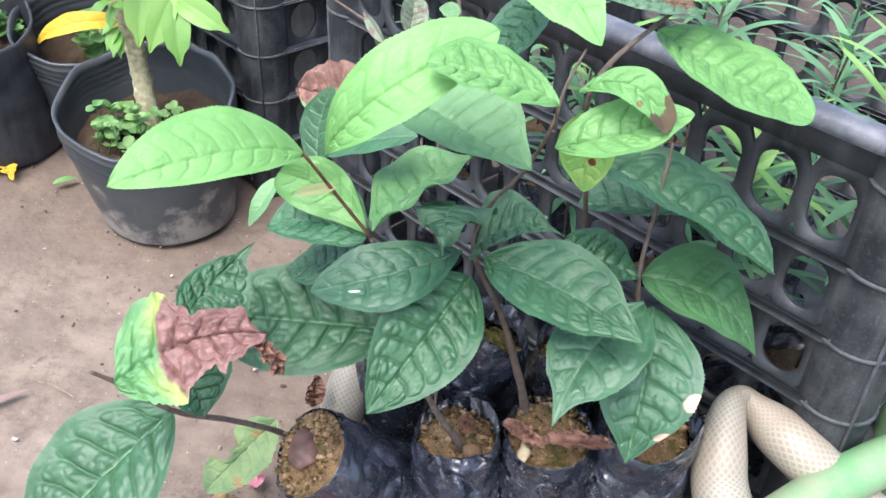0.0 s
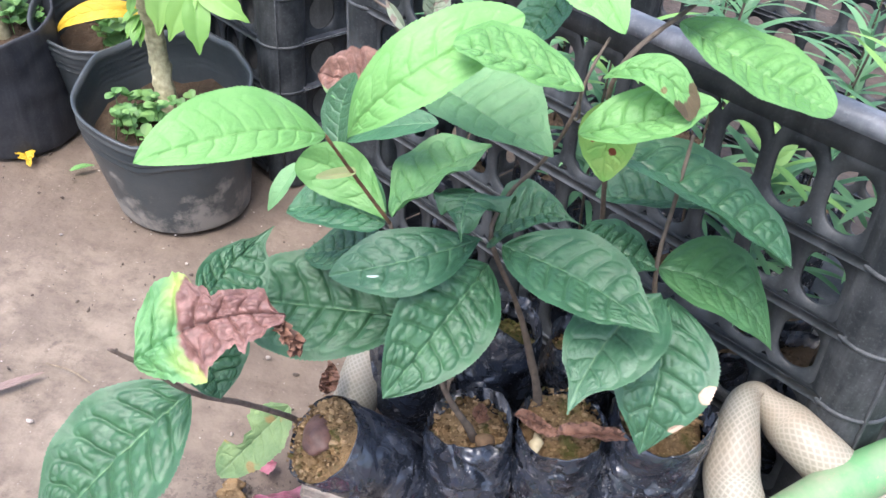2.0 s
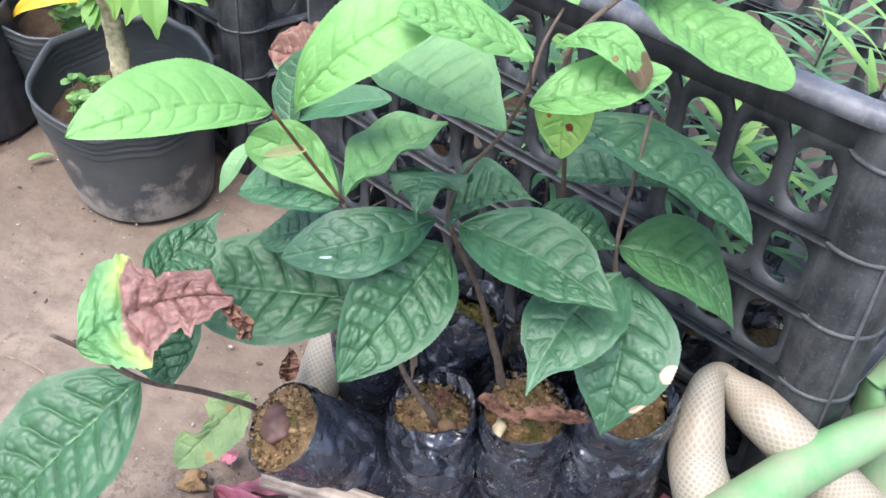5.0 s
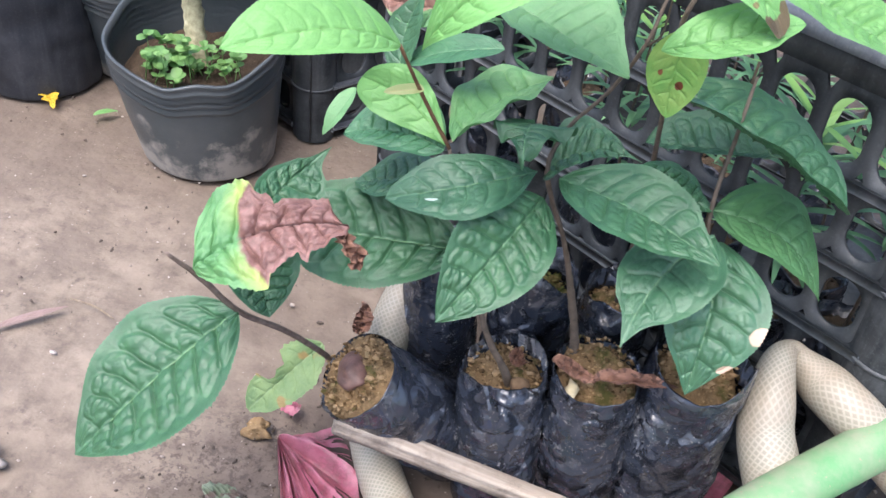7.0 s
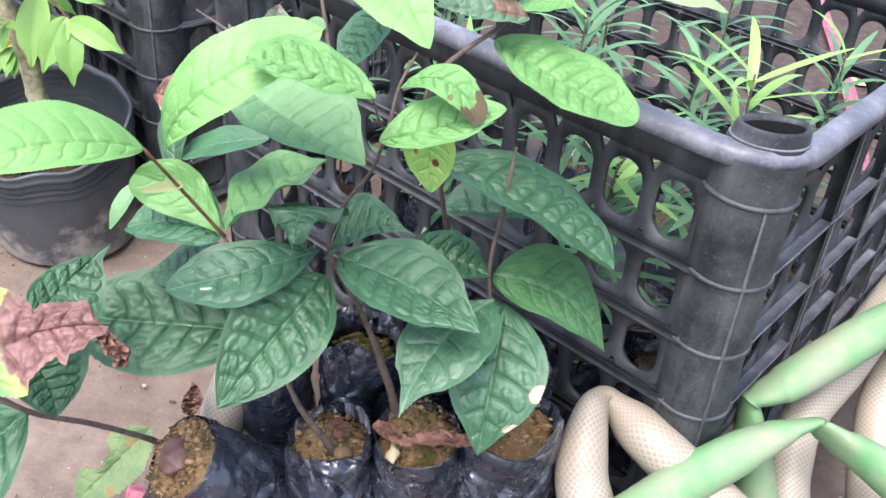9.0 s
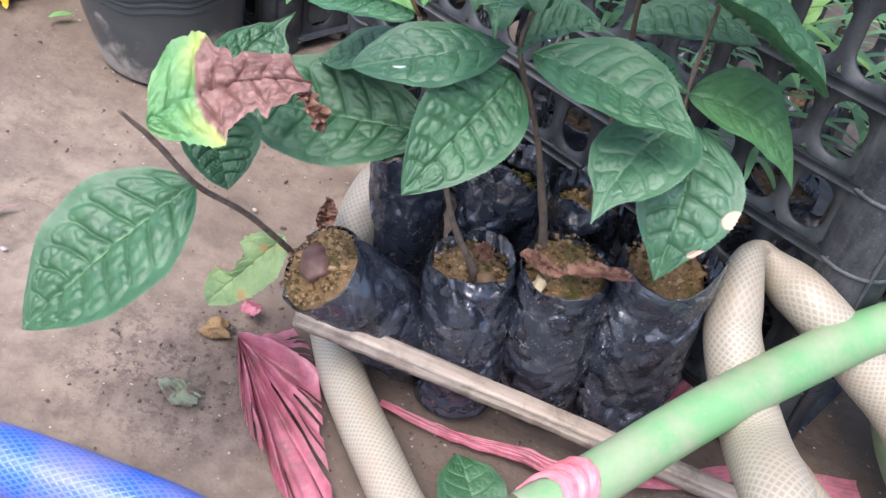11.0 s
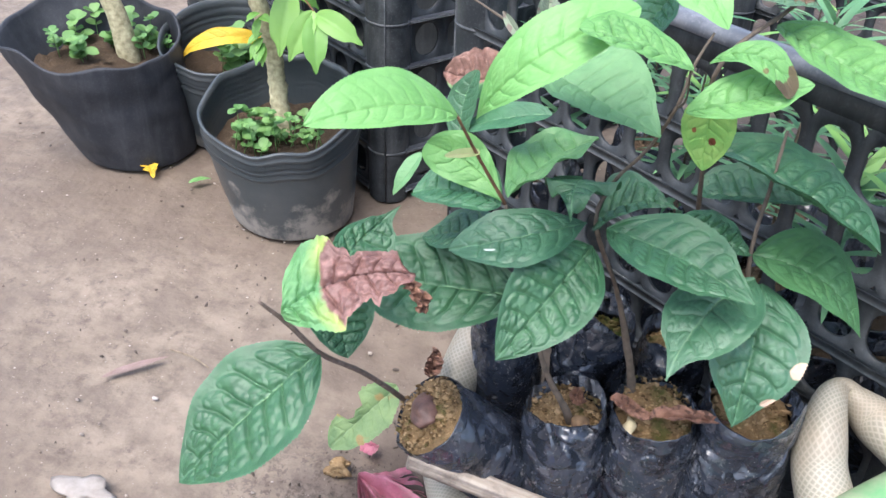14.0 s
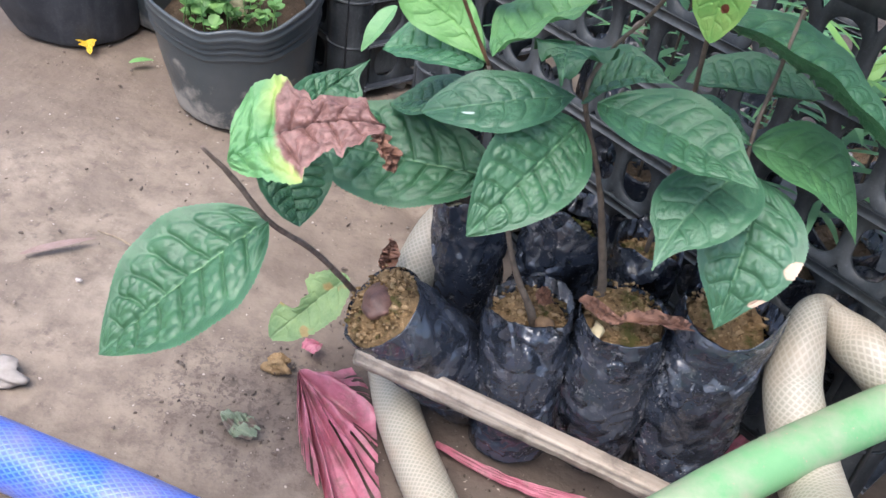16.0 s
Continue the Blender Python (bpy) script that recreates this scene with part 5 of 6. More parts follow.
def pot(at, foot, mouth, height, tilt, label, material=POT, soil_at=0.62, ridges=True, seed=1, soil=DARK_SOIL, lean=0.0):
    """A soft black nursery pot. tilt: (x, y) by which its mouth rises across it; lean: how far its mouth stands beside its foot."""
    at = Vector(at)
    p = thing("nursery_pot", at, label, "plant pot", "black nursery pots")

    def shape(s, ang):
        r = foot + (mouth - foot) * s**0.8
        r *= 1 + 0.035 * noise.noise(Vector((math.cos(ang) * 1.2, math.sin(ang) * 1.2, s * 1.2 + seed * 7)))
        r *= 1 + 0.030 * s**4 * noise.noise(Vector((math.cos(ang) * 2.6, math.sin(ang) * 2.6, seed * 5)))
        r *= 1 + 0.020 * (1 - s) * noise.noise(Vector((math.cos(ang) * 4, math.sin(ang) * 4, s * 3 + seed)))
        if not ridges:
            r *= 1 + 0.05 * noise.noise(Vector((math.cos(ang) * 2, math.sin(ang) * 2, s * 4 + 3))) + 0.02 * abs(noise.noise(Vector((math.cos(ang) * 5, math.sin(ang) * 5, s * 5))))
        return r

    def point(s, ang, grow=0.0):
        r = shape(s, ang) + grow
        x, y = r * math.cos(ang), r * math.sin(ang)
        sag = 0.007 * noise.noise(Vector((math.cos(ang) * 2.2, math.sin(ang) * 2.2, seed * 3))) if ridges else 0.022 * noise.noise(Vector((math.cos(ang) * 1.6, math.sin(ang) * 1.6, 8)))
        return at + Vector((x + lean * s, y, s * (height + tilt[0] * x + tilt[1] * y + sag)))

    bm = bmesh.new()
    rings = [[bm.verts.new(at + Vector((foot * 0.9 * math.cos(k / 64 * 2 * math.pi), foot * 0.9 * math.sin(k / 64 * 2 * math.pi), 0.0))) for k in range(64)]]
    for i in range(1, 45):
        s = i / 44
        g = 0.0022 * math.sin((s - 0.74) * 165) if ridges and 0.74 < s < 0.97 else 0.0
        rings.append([bm.verts.new(point(s, k / 64 * 2 * math.pi, g)) for k in range(64)])
    rings.append([bm.verts.new(point(1.0, k / 64 * 2 * math.pi, -0.003)) for k in range(64)])
    for i in range(20):
        s = 1 - (i + 1) / 20 * (1 - soil_at + 0.06)
        g = 0.0018 * math.sin((s - 0.74) * 165) if ridges and 0.74 < s < 0.97 else 0.0
        rings.append([bm.verts.new(point(s, k / 64 * 2 * math.pi, -0.0035 + g)) for k in range(64)])
    for r, s in zip(rings, rings[1:]):
        for k in range(64):
            bm.faces.new((r[k], r[(k + 1) % 64], s[(k + 1) % 64], s[k]))
    bm.faces.new(rings[0][::-1])
    part("pot_wall", bm, material, p)
    bm = bmesh.new()
    rows = []
    for i in range(1, 20):
        rr = i / 19
        row = []
        for k in range(56):
            ang = k / 56 * 2 * math.pi
            q = point(soil_at, ang, -0.004)
            mid = at + Vector((lean * soil_at, 0, soil_at * height))
            c = mid.lerp(q, rr)
            c.z += 0.009 * noise.noise(c * 30) + 0.006 * noise.noise(c * 95) + 0.006 * (1 - rr)
            row.append(bm.verts.new(c))
        rows.append(row)
    for r, s in zip(rows, rows[1:]):
        for k in range(56):
            bm.faces.new((r[k], r[(k + 1) % 56], s[(k + 1) % 56], s[k]))
    bm.faces.new(rows[0])
    part("soil", bm, soil, p)
    return p


pot((-0.266, 0.858, 0), 0.070, 0.090, 0.142, (0.0, 0.26), "black ribbed nursery pot with mud-stained foot", soil_at=0.66, seed=2, lean=-0.012)
pot((-0.410, 1.030, 0), 0.066, 0.094, 0.145, (0.0, 0.2), "black nursery pot holding a yellow leaf", soil_at=0.6, seed=4)
pot((-0.512, 0.946, 0), 0.068, 0.108, 0.160, (-0.1, 0.1), "large soft black grow bag with small weeds", FABRIC, soil_at=0.68, ridges=False, seed=7, lean=-0.050)

LEAFLET_DATA = mesh_of("leaflet", blade((0, 0, 0), (0, 1, 0), 0.42, (0, 0, 1), bow=0.10, relief=0.5, teeth=0, nu=24, nv=6, fold=0.14, drip=0.4), LEAFLET)
WEED_DATA = mesh_of("weed_leaf", blade((0, 0, 0), (0, 1, 0), 0.85, (0, 0, 1), bow=0.05, relief=0.3, teeth=0, nu=8, nv=3, shape=(0.5, 0.4)), WEED)


def sprig(parent, data, at, way, size, face=(0, -0.3, 1), name="leaf"):
    """One small leaf of shared shape, pointing along way."""
    ob = new(name, data)
    y = Vector(way).normalized()
    z = Vector(face)
    z = (z - y * z.dot(y)).normalized()
    x = y.cross(z)
    m = Matrix((x, y, z)).transposed().to_4x4()
    m.translation = at
    ob.parent = parent
    ob.matrix_parent_inverse = parent.matrix_world.inverted()
    ob.matrix_basis = m @ Matrix.Diagonal((size, size, size, 1))
    return ob


tree = thing("potted_tree", (-0.285, 0.875, 0.10), "young tree with a pale curved trunk and light green leaflets", "tree")
stem(tree, [(-0.280, 0.870, 0.085, 0.0135), (-0.285, 0.875, 0.115, 0.0115), (-0.290, 0.881, 0.155, 0.0100), (-0.294, 0.880, 0.203, 0.0098), (-0.308, 0.877, 0.253, 0.0098), (-0.316, 0.868, 0.313, 0.0090), (-0.327, 0.871, 0.37, 0.0085), (-0.33, 0.88, 0.45, 0.008)], TRUNK, "trunk", rough=0.3, sides=18)
stem(tree, [(-0.298, 0.878, 0.225, 0.0020), (-0.270, 0.874, 0.265, 0.0015), (-0.252, 0.868, 0.262, 0.0012), (-0.236, 0.863, 0.247, 0.0009)], SHOOT, "branch")
for base, tip, size in (((-0.267, 0.874, 0.267), (-0.268, 0.838, 0.205), 0.085), ((-0.238, 0.864, 0.250), (-0.257, 0.834, 0.200), 0.07), ((-0.236, 0.863, 0.247), (-0.224, 0.827, 0.190), 0.075), ((-0.236, 0.863, 0.247), (-0.179, 0.850, 0.224), 0.072), ((-0.250, 0.880, 0.278), (-0.202, 0.874, 0.262), 0.058), ((-0.262, 0.88, 0.272), (-0.245, 0.889, 0.292), 0.04)):
    sprig(tree, LEAFLET_DATA, base, Vector(tip) - Vector(base), size * 0.86, (0.2, -0.8, 0.6))
rng = random.Random(11)
for k in range(26):
    z = rng.uniform(0.19, 0.42)
    ang = rng.uniform(0, 2 * math.pi)
    core = Vector((-0.30 - 0.1 * max(0, z - 0.2), 0.876, z))
    if z < 0.25:
        core += Vector((0.004, -0.012, 0))
        out = Vector((math.cos(ang) * 0.6 - 0.1, -0.4, rng.uniform(-0.7, 0.1)))
        size = rng.uniform(0.018, 0.03)
    else:
        out = Vector((math.cos(ang), math.sin(ang) * 0.7 - 0.2, rng.uniform(-0.6, 0.3)))
        core += out.normalized() * rng.uniform(0.01, 0.05)
        size = rng.uniform(0.03, 0.05)
    sprig(tree, LEAFLET_DATA, core, out, size, (0, -0.5, 1))


def weeds(at, spread, count, label, seed, size=0.013):
    """A low tuft of small round leaves on short stalks."""
    at = Vector(at)
    w = thing("weed_tuft", at, label, "weed", "weeds in the pots")
    rng = random.Random(seed)
    for k in range(count):
        ang, r = rng.uniform(0, 6.283), spread * math.sqrt(rng.random())
        foot = at + Vector((r * math.cos(ang), r * math.sin(ang), 0))
        head = foot + Vector((rng.uniform(-0.006, 0.006), rng.uniform(-0.006, 0.006), rng.uniform(0.008, 0.042)))
        for m in range(4):
            turn = m * 1.57 + rng.random()
            sprig(w, WEED_DATA, head, (math.cos(turn), math.sin(turn), rng.uniform(-0.25, 0.9)), size * rng.uniform(0.55, 1.2))
        middle = foot.lerp(head, 0.55)
        for m in range(2):
            turn = m * 3.1 + rng.random() * 2
            sprig(w, WEED_DATA, middle, (math.cos(turn), math.sin(turn), 0.4), size * rng.uniform(0.5, 0.9))
        part("stalk", tube([(*foot, 0.0006), (*((foot + head) / 2), 0.0006), (*head, 0.0005)], 2, 4), WEED, w)
    return w


weeds((-0.300, 0.835, 0.095), 0.030, 20, "small round-leaved green weeds in pot soil", 3, 0.012)
weeds((-0.245, 0.850, 0.098), 0.024, 10, "small round-leaved green weeds in pot soil", 4, 0.010)
weeds((-0.395, 1.020, 0.10), 0.03, 14, "leafy green weed under a yellow leaf", 5, 0.022)
weeds((-0.590, 0.985, 0.115), 0.05, 14, "green weeds in grow bag soil", 6, 0.016)
weeds((-0.515, 1.000, 0.115), 0.03, 10, "green weeds in grow bag soil", 7, 0.014)
lone("yellow_leaf", blade((-0.352, 1.01, 0.150), (-0.462, 0.985, 0.120), 0.024, (0.1, -0.7, 0.7), bow=0.034, relief=0.6, teeth=0, scallop=0.05), YELLOW, "wilted bright yellow leaf hanging in a pot", "leaf")
second_tree = thing("potted_tree", (-0.53, 0.98, 0.09), "young tree with a bare pale trunk in a grow bag", "tree")
stem(second_tree, [(-0.530, 0.98, 0.085, 0.016), (-0.540, 0.98, 0.16, 0.013), (-0.560, 0.98, 0.22, 0.011), (-0.575, 0.98, 0.32, 0.010), (-0.575, 0.99, 0.45, 0.009)], TRUNK, "trunk", rough=0.08, sides=14)

# ---------------------------------------------------------------- narrow-leaved seedlings in the crate
BLADES = [mesh_of("narrow_leaf", blade((0, 0, 0), (0, 1, 0.0), 0.11, (0, 0, 1), bow=b, relief=0.15, teeth=0, nu=12, nv=2, fold=f, shape=(0.35, 0.55), veins=1, seed=k), mat)
          for k, (b, f, mat) in enumerate(((0.06, 0.1, NARROW), (0.14, 0.05, NARROW), (0.02, 0.12, NARROW_NEW), (0.12, 0.08, NARROW_NEW)))]


def narrow_plant(foot, head, count, fresh, seed, size=0.075):
    foot, head = Vector(foot), Vector(head)
    plant = thing("narrow_leaved_seedling", foot, "seedling with whorls of narrow strap leaves in the crate", "seedling", "seedlings in the crate")
    rng = random.Random(seed)
    mid = (foot + head) / 2 + Vector((rng.uniform(-0.01, 0.01), rng.uniform(-0.01, 0.01), 0))
    stem(plant, [(*foot, 0.0022), (*mid, 0.0018), (*head, 0.0012)], STEM, sides=6)
    for k in range(count):
        s = (k + 0.5) / count
        ang = k * 2.4 + rng.uniform(-0.3, 0.3)
        lift = rng.uniform(-0.15, 0.35) + 0.5 * s**4
        at = foot.lerp(head, 0.25 + 0.75 * s)
        new_growth = s > 1 - fresh
        data = BLADES[rng.choice((2, 3)) if new_growth else rng.choice((0, 1))]
        sprig(plant, data, at, (math.cos(ang), math.sin(ang), lift), size * rng.uniform(0.75, 1.2), (0, 0, 1))
    return plant


def cell(a, c, z):
    return CORNER + ALONG * a + ACROSS * c + Vector((0, 0, z))


crate_seats = [(0.068, 0.104, 0.372, 0.45), (0.124, 0.152, 0.350, 0.0), (0.075, 0.320, 0.335, 0.1), (0.132, 0.072, 0.300, 0.5), (0.210, 0.120, 0.365, 0.05), (0.185, 0.320, 0.365, 0.05),
               (0.265, 0.240, 0.385, 0.05), (0.275, 0.066, 0.315, 0.4), (0.360, 0.150, 0.345, 0.1), (0.330, 0.330, 0.36, 0.05), (0.440, 0.085, 0.30, 0.2), (0.450, 0.240, 0.345, 0.1)]
for n, (a, c, z, fresh) in enumerate(crate_seats):
    bag(cell(a, c, 0.125), cell(a, c, 0.016), 0.034, "black film nursery bag inside the crate", 20 + n, soil=DARK_SOIL, group="bags in the crate", fine=40, grains=90)
    narrow_plant(cell(a, c, 0.115), cell(a + 0.005, c, z), 44, fresh * 0.6, n, 0.064 if fresh > 0.25 else 0.056)

# ---------------------------------------------------------------- litter on the ground


def crumpled(points, seed, label, name="plastic_ribbon", up=0.004, ripple=0.12):
    """A strip of thin plastic film, gathered into lengthwise pleats."""
    line = curve_points(points, 12)
    bm = bmesh.new()
    rows = []
    for n, p in enumerate(line):
        a, b = line[max(n - 1, 0)][:3], line[min(n + 1, len(line) - 1)][:3]
        way = Vector(b - a).normalized()
        side = way.cross(Vector((0, 0, 1))).normalized()
        row = []
        for k in range(25):
            v = k / 12 - 1
            w = p[3] * (1 + 0.2 * noise.noise(Vector((n * 0.25, seed, v))))
            lift = up + p[3] * ripple * (1 + 2.2 * abs(noise.noise(Vector((n * 0.05, v * 2.6 + 0.4 * noise.noise(Vector((n * 0.15, seed, 0))), seed)))) + 1.2 * noise.noise(Vector((n * 0.14, v * 3, seed))))
            row.append(bm.verts.new(Vector(p[:3]) + side * v * w + Vector((0, 0, max(0.001, lift)))))
        rows.append(row)
    for a, b in zip(rows, rows[1:]):
        for k in range(24):
            bm.faces.new((a[k], a[k + 1], b[k + 1], b[k]))
    return lone(name, bm, RED_FILM, label, "plastic litter", "red plastic litter")


def film_fan():
    """A sheet of thin film gathered at one corner and spread into pleats."""
    knot = Vector((-0.070, 0.472, 0.010))
    outer = curve_points([(-0.034, 0.497, 0.004), (-0.012, 0.470, 0.010), (0.002, 0.435, 0.012), (0.016, 0.390, 0.010), (0.034, 0.340, 0.006), (0.014, 0.335, 0.004), (-0.018, 0.372, 0.003), (-0.044, 0.405, 0.003), (-0.060, 0.440, 0.003)], 14)
    bm = bmesh.new()
    rows = []
    for n, p in enumerate(outer):
        row = []
        pleat = 3.4 * abs(noise.noise(Vector((n * 0.075, 2, 7)))) + 1.0 * noise.noise(Vector((n * 0.16, 5, 7))) - 0.5
        for k in range(25):
            t = 0.02 + 0.98 * k / 24
            q = knot.lerp(Vector(p), t)
            q.z = max(0.0015, q.z + 0.007 * pleat * math.sin(math.pi * min(1, t * 0.95)) ** 0.7 + 0.004 * noise.noise(Vector((n * 0.1, t * 5, 3))))
            row.append(bm.verts.new(q))
        rows.append(row)
    for n, (a, b) in enumerate(zip(rows, rows[1:])):
        tear = 24 - max(0.0, noise.noise(Vector((n * 0.43, 3.3, 1.0))) - 0.12) * 42
        for k in range(24):
            if k < tear:
                bm.faces.new((a[k], a[k + 1], b[k + 1], b[k]))
    return lone("plastic_film", bm, RED_FILM, "pleated torn pink-red plastic film on the mud", "plastic litter", "red plastic litter")


film_fan()
crumpled([(0.045, 0.442, 0.001, 0.003), (0.085, 0.429, 0.001, 0.005), (0.115, 0.424, 0.001, 0.005), (0.150, 0.422, 0.001, 0.007), (0.180, 0.417, 0.001, 0.006), (0.25, 0.425, 0.001, 0.006), (0.32, 0.45, 0.001, 0.008), (0.40, 0.45, 0.001, 0.014)], 5, "faded red plastic ribbon lying on mud")
crumpled([(0.235, 0.460, 0.001, 0.005), (0.267, 0.505, 0.003, 0.007), (0.296, 0.549, 0.006, 0.006)], 8, "faded red plastic ribbon beside a nursery bag")
crumpled([(-0.071, 0.499, 0.001, 0.006), (-0.069, 0.506, 0.003, 0.008), (-0.067, 0.512, 0.001, 0.005)], 12, "small red plastic scrap beside a fallen leaf")
crumpled([(0.99, 2.25, 0.001, 0.011), (0.895, 1.785, 0.004, 0.013), (0.833, 1.499, 0.004, 0.012), (0.770, 1.259, 0.004, 0.011), (0.725, 1.12, 0.004, 0.012), (0.70, 1.03, 0.003, 0.009)], 9, "pink plastic ribbon on mud behind the crate")

lone("fallen_leaf", blade((-0.042, 0.483, 0.104), (-0.084, 0.446, 0.063), 0.046, (0.1, -0.6, 0.8), bow=0.004, relief=0.45, edge=(((0, 0.1), (0.1, 0.5), (0.3, 0.85), (0.6, 0.8), (0.85, 0.5), (1, 0.1)), ((0, 0.1), (0.1, 0.5), (0.28, 0.72), (0.36, 0.66), (0.41, 0.26), (0.5, 0.30), (0.56, 0.16), (0.63, 0.24), (0.68, 0.62), (0.82, 0.55), (0.93, 0.35), (1, 0.1)))), FALLEN, "torn yellow-green fallen leaf leaning on a bag", "leaf", "fallen leaves")
lone("fallen_leaf", blade((0.128, 0.350, 0.006), (0.105, 0.407, 0.010), 0.046, (0, 0, 1), bow=0.006, relief=0.4, veins=6.0), DARK, "dark green fallen leaf lying on mud", "leaf", "fallen leaves")
lone("fallen_leaf", blade((-0.485, 0.905, 0.004), (-0.455, 0.868, 0.006), 0.028, (0, 0, 1), bow=0.006, relief=1.0, rag=0.5), YELLOW, "small torn yellow leaf on mud", "leaf", "fallen leaves")
lone("fallen_leaf", blade((-0.412, 0.875, 0.003), (-0.390, 0.892, 0.004), 0.010, (0, 0, 1), bow=0.002, relief=0.5), FRESH, "tiny green leaf on mud", "leaf", "fallen leaves")
lone("dry_leaf", blade((0.143, 0.462, 0.141), (0.194, 0.455, 0.156), 0.0125, (0.1, -0.45, 0.9), bow=0.004, relief=1.3, teeth=0, fold=0.6, crumple=0.2, twist=0.7, veins=5.0, drip=0.0, seed=31, edge=(((0, 0.4), (0.12, 0.9), (0.3, 0.7), (0.42, 1.0), (0.6, 0.6), (0.72, 0.85), (0.85, 0.35), (1, 0.08)), ((0, 0.3), (0.15, 0.7), (0.33, 0.95), (0.5, 0.55), (0.62, 0.8), (0.8, 0.4), (1, 0.08)))), DRY, "curled dry brown leaf on bag soil", "leaf", "fallen leaves")
lone("dry_leaf", blade((0.115, 0.474, 0.141), (0.146, 0.463, 0.142), 0.010, (-0.2, -0.6, 0.7), bow=-0.004, relief=1.2, teeth=0, fold=0.6, crumple=0.3, twist=1.2, veins=4.0, drip=0.0, seed=17, shape=(0.4, 0.5)), DRY, "dark red-brown rolled dry leaf on bag soil", "leaf", "fallen leaves")
lone("dry_leaf", blade((0.087, 0.476, 0.137), (0.099, 0.470, 0.137), 0.012, (0, -0.5, 0.8), bow=-0.003, relief=1.5, teeth=0, fold=0.5, crumple=0.6, twist=1.0, drip=0.0), DRY, "torn dry leaf piece between two bags", "leaf", "fallen leaves")
lone("fallen_leaf", blade((-0.094, 0.403, 0.004), (-0.087, 0.422, 0.006), 0.034, (0, 0, 1), bow=0.003, relief=1.0, crumple=0.15, rag=0.35, seed=9), WILTED, "wilted crumpled green leaf pressed into mud", "leaf", "fallen leaves")

lone("dry_leaf", blade((-0.021, 0.506, 0.098), (-0.022, 0.520, 0.118), 0.014, (0.3, -0.8, 0.5), bow=0.003, relief=1.5, teeth=0, fold=0.5, crumple=0.5, twist=0.6), DRY, "curled dry leaf standing behind a tilted bag", "leaf", "fallen leaves")
bm = bmesh.new()
lump(bm, (-0.012, 0.449, 0.118), (0.0115, 0.0155, 0.008), 3, 0.3, 3)
lone("seed_husk", bm, SEED, "brown wrinkled seed husk on bag soil", "seed")
bm = bmesh.new()
lump(bm, (0.098, 0.463, 0.121), (0.007, 0.007, 0.007), 5)
lone("pebble", bm, BROWN_STONE, "round brown pebble on bag soil", "pebble", "pebbles")
bm = bmesh.new()
lump(bm, (0.131, 0.462, 0.1275), (0.0045, 0.0075, 0.005), 6, 0.7)
lone("pebble", bm, PALE_STONE, "pale yellow stone on bag soil", "pebble", "pebbles")

rng = random.Random(5)
bm = bmesh.new()
for _ in range(420):
    x, y = rng.uniform(-0.75, 0.55), rng.uniform(0.25, 1.15)
    s = rng.choice((0.0008, 0.0011, 0.0014, 0.0020))
    lump(bm, (x, y, s * 0.3), (s * rng.uniform(0.8, 1.7), s, s * 0.7), rng.random() * 40, 0.5, 1)
lone("ground_crumbs", bm, earth("crumbs", (0.07, 0.05, 0.04), (0.2, 0.15, 0.12), (0.5, 0.44, 0.38), 40.0), "loose dark crumbs and grit on mud", "grit", kind="stuff")

lone("dry_leaf", blade((-0.330, 0.526, 0.003), (-0.285, 0.568, 0.004), 0.009, (0, 0, 1), bow=0.001, relief=1.0, teeth=0), leaf_material("faded_leaf", (0.18, 0.12, 0.10), (0.26, 0.185, 0.165), (0.18, 0.12, 0.1), 0.7, 0.1), "flat faded reddish dry leaf on mud", "leaf", "fallen leaves")
lone("straw", tube([(-0.290, 0.580, 0.002, 0.0006), (-0.265, 0.575, 0.003, 0.0010), (-0.244, 0.566, 0.002, 0.0007)], 6, 6), STONE, "short pale straw stalk on mud", "straw")
bm = bmesh.new()
lump(bm, (-0.275, 0.404, 0.004), (0.020, 0.014, 0.005), 9, 0.9, 3)
lone("paper_scrap", bm, PAPER, "crumpled whitish paper scrap on mud", "litter", "paper scraps")
bm = bmesh.new()
lump(bm, (0.899, 1.633, 0.004), (0.018, 0.024, 0.006), 14, 0.9, 3)
lone("paper_scrap", bm, PALE_STONE, "pale cream paper scrap behind the crate", "litter", "paper scraps")
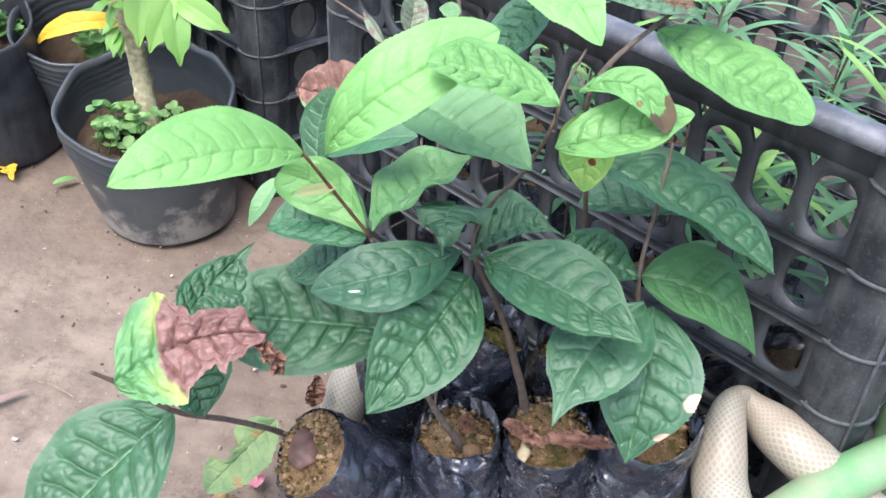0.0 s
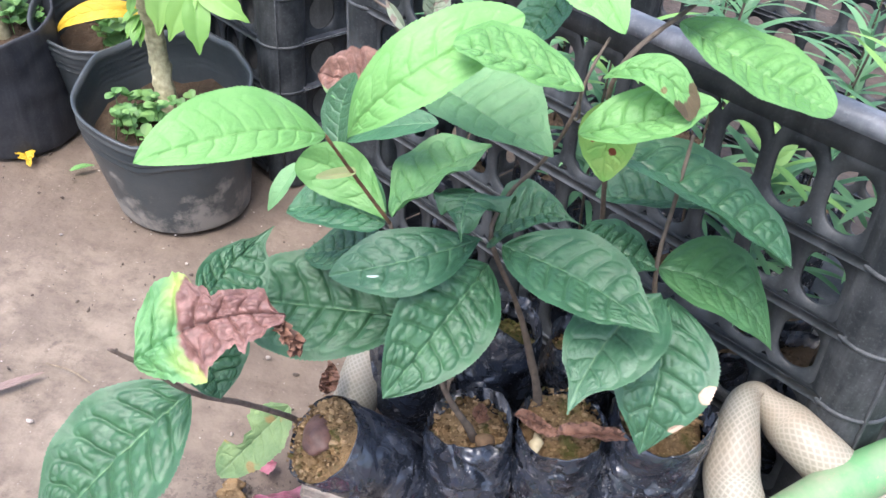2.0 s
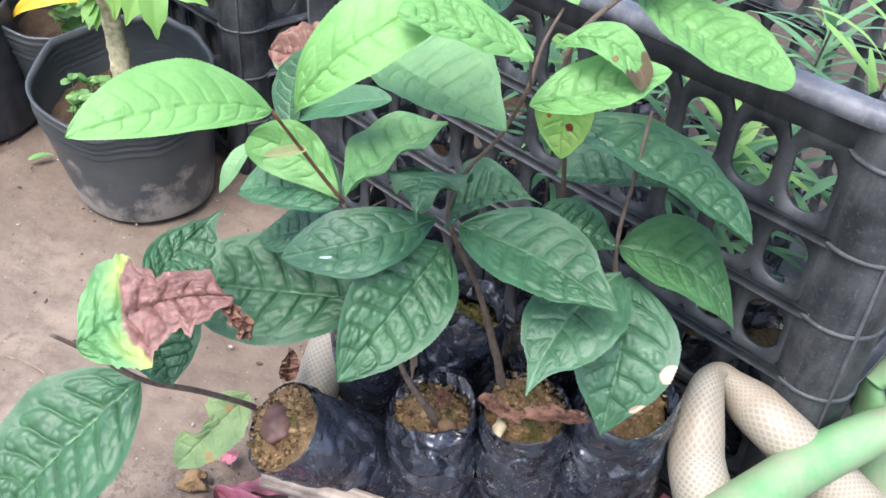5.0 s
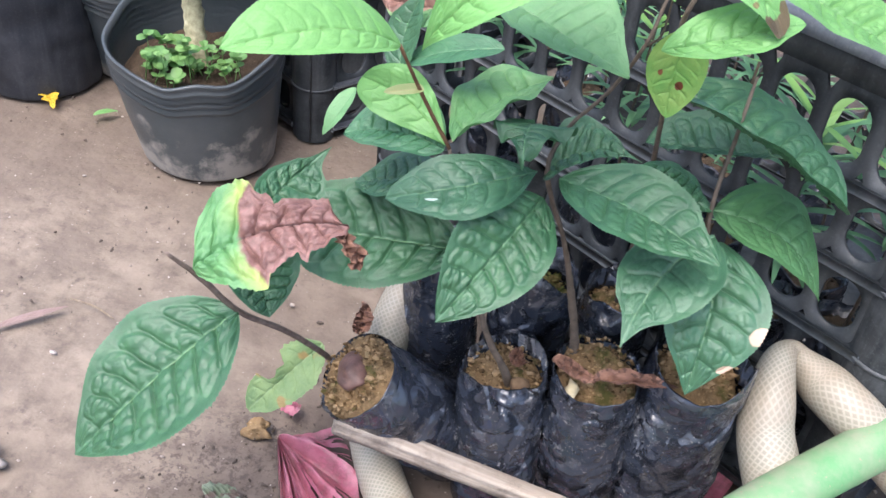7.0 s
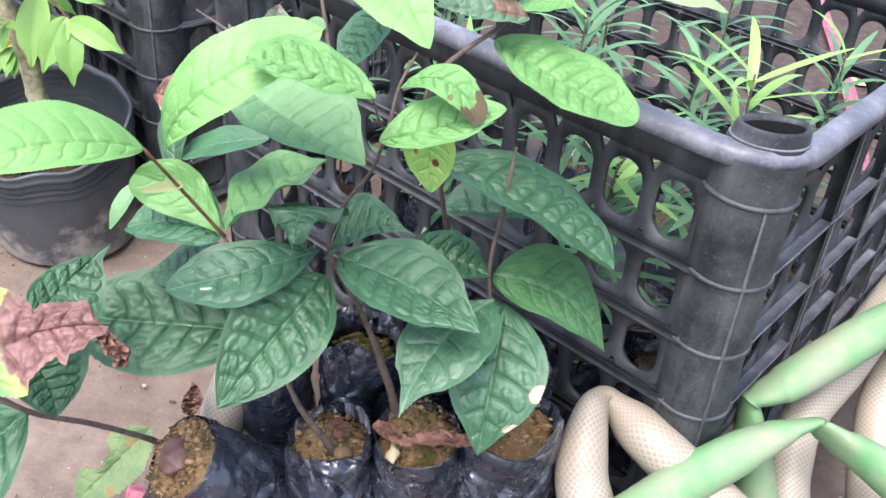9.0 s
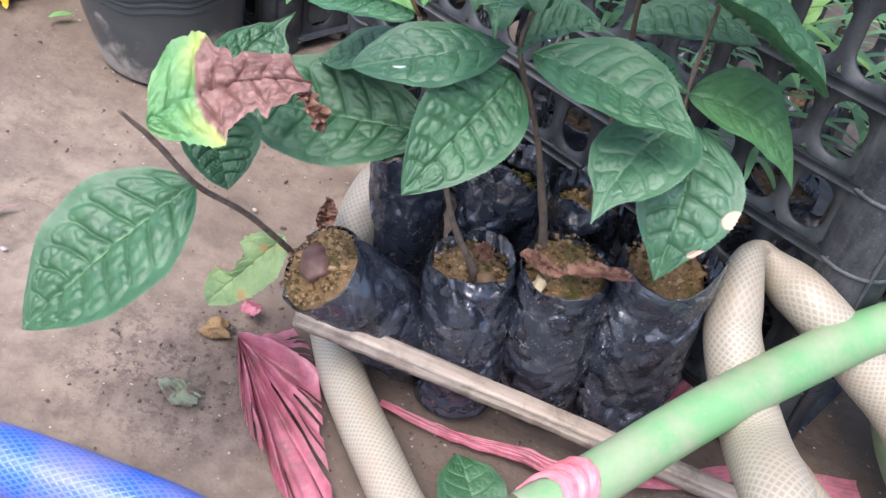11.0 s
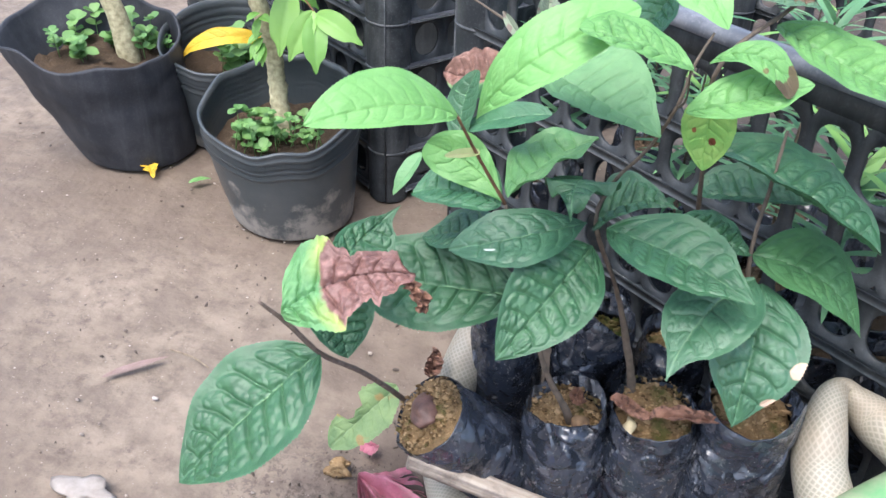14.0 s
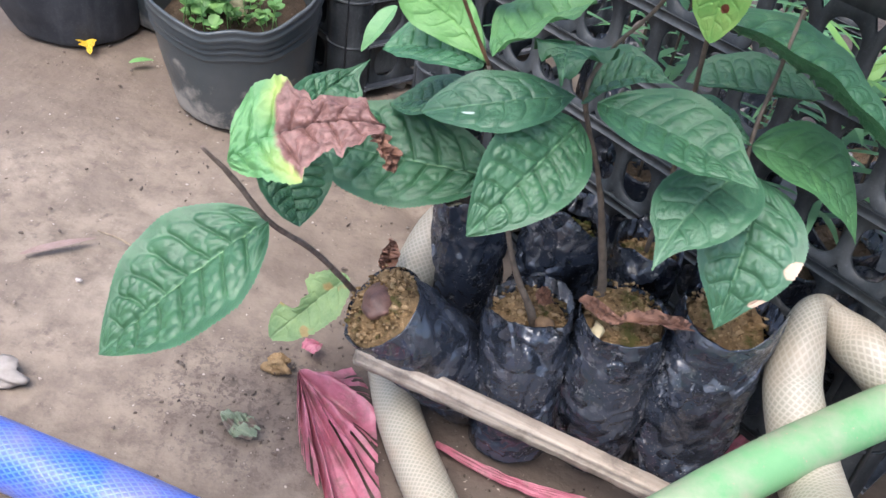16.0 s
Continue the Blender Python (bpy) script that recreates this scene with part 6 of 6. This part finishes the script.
for n, (x, y, sx, sy, sz) in enumerate(((-0.165, 0.955, 0.020, 0.012, 0.012), (-0.140, 0.978, 0.016, 0.012, 0.014), (-0.118, 0.985, 0.015, 0.012, 0.013), (-0.098, 1.000, 0.015, 0.012, 0.012), (-0.205, 0.965, 0.026, 0.014, 0.010), (-0.188, 0.940, 0.010, 0.008, 0.006))):
    bm = bmesh.new()
    lump(bm, (x, y, sz * 0.6), (sx, sy, sz), 30 + n, 0.6, 2)
    lone("rubble_piece", bm, CONCRETE, "grey dried lump of rubble at the crate foot", "rubble", "rubble by the crate")
bm = bmesh.new()
lump(bm, (-0.088, 0.480, 0.004), (0.009, 0.0065, 0.005), 41, 1.5, 3)
lone("soil_clod", bm, SOIL, "orange-brown soil clod on mud", "soil clod")
rng = random.Random(8)
bm = bmesh.new()


def chip(x, y, size):
    """A thin ragged flake lying flat on the ground."""
    ang, long = rng.uniform(0, 6.28), rng.uniform(1.0, 2.6)
    corners = []
    for k in range(6):
        turn, far = k / 6 * 2 * math.pi, size * rng.uniform(0.5, 1.2)
        px, py = math.cos(turn) * far * long, math.sin(turn) * far
        corners.append((x + px * math.cos(ang) - py * math.sin(ang), y + px * math.sin(ang) + py * math.cos(ang)))
    low = [bm.verts.new((px, py, -0.001)) for px, py in corners]
    high = [bm.verts.new((x + (px - x) * 0.8, y + (py - y) * 0.8, 0.0003 + size * rng.uniform(0.0, 0.35))) for px, py in corners]
    bm.faces.new(high)
    for k in range(6):
        bm.faces.new((low[k], low[(k + 1) % 6], high[(k + 1) % 6], high[k]))


for cx, cy, spread, count in ((-0.055, 0.475, 0.028, 60), (-0.105, 0.425, 0.030, 40), (-0.075, 0.445, 0.05, 60), (0.10, 0.42, 0.06, 80), (0.33, 0.44, 0.05, 50), (-0.02, 0.55, 0.03, 60), (-0.20, 0.55, 0.16, 70), (-0.30, 0.80, 0.10, 40), (-0.16, 0.70, 0.10, 60)):
    for _ in range(count):
        chip(rng.gauss(cx, spread), rng.gauss(cy, spread * 0.7), min(0.0015, 0.0003 + rng.expovariate(2800)))
lone("dark_litter", bm, simple("dark_litter", (0.045, 0.034, 0.027), (0.11, 0.085, 0.065), 200.0, 0.9), "scattered dark bits of rotten leaf on mud", "litter", kind="stuff")
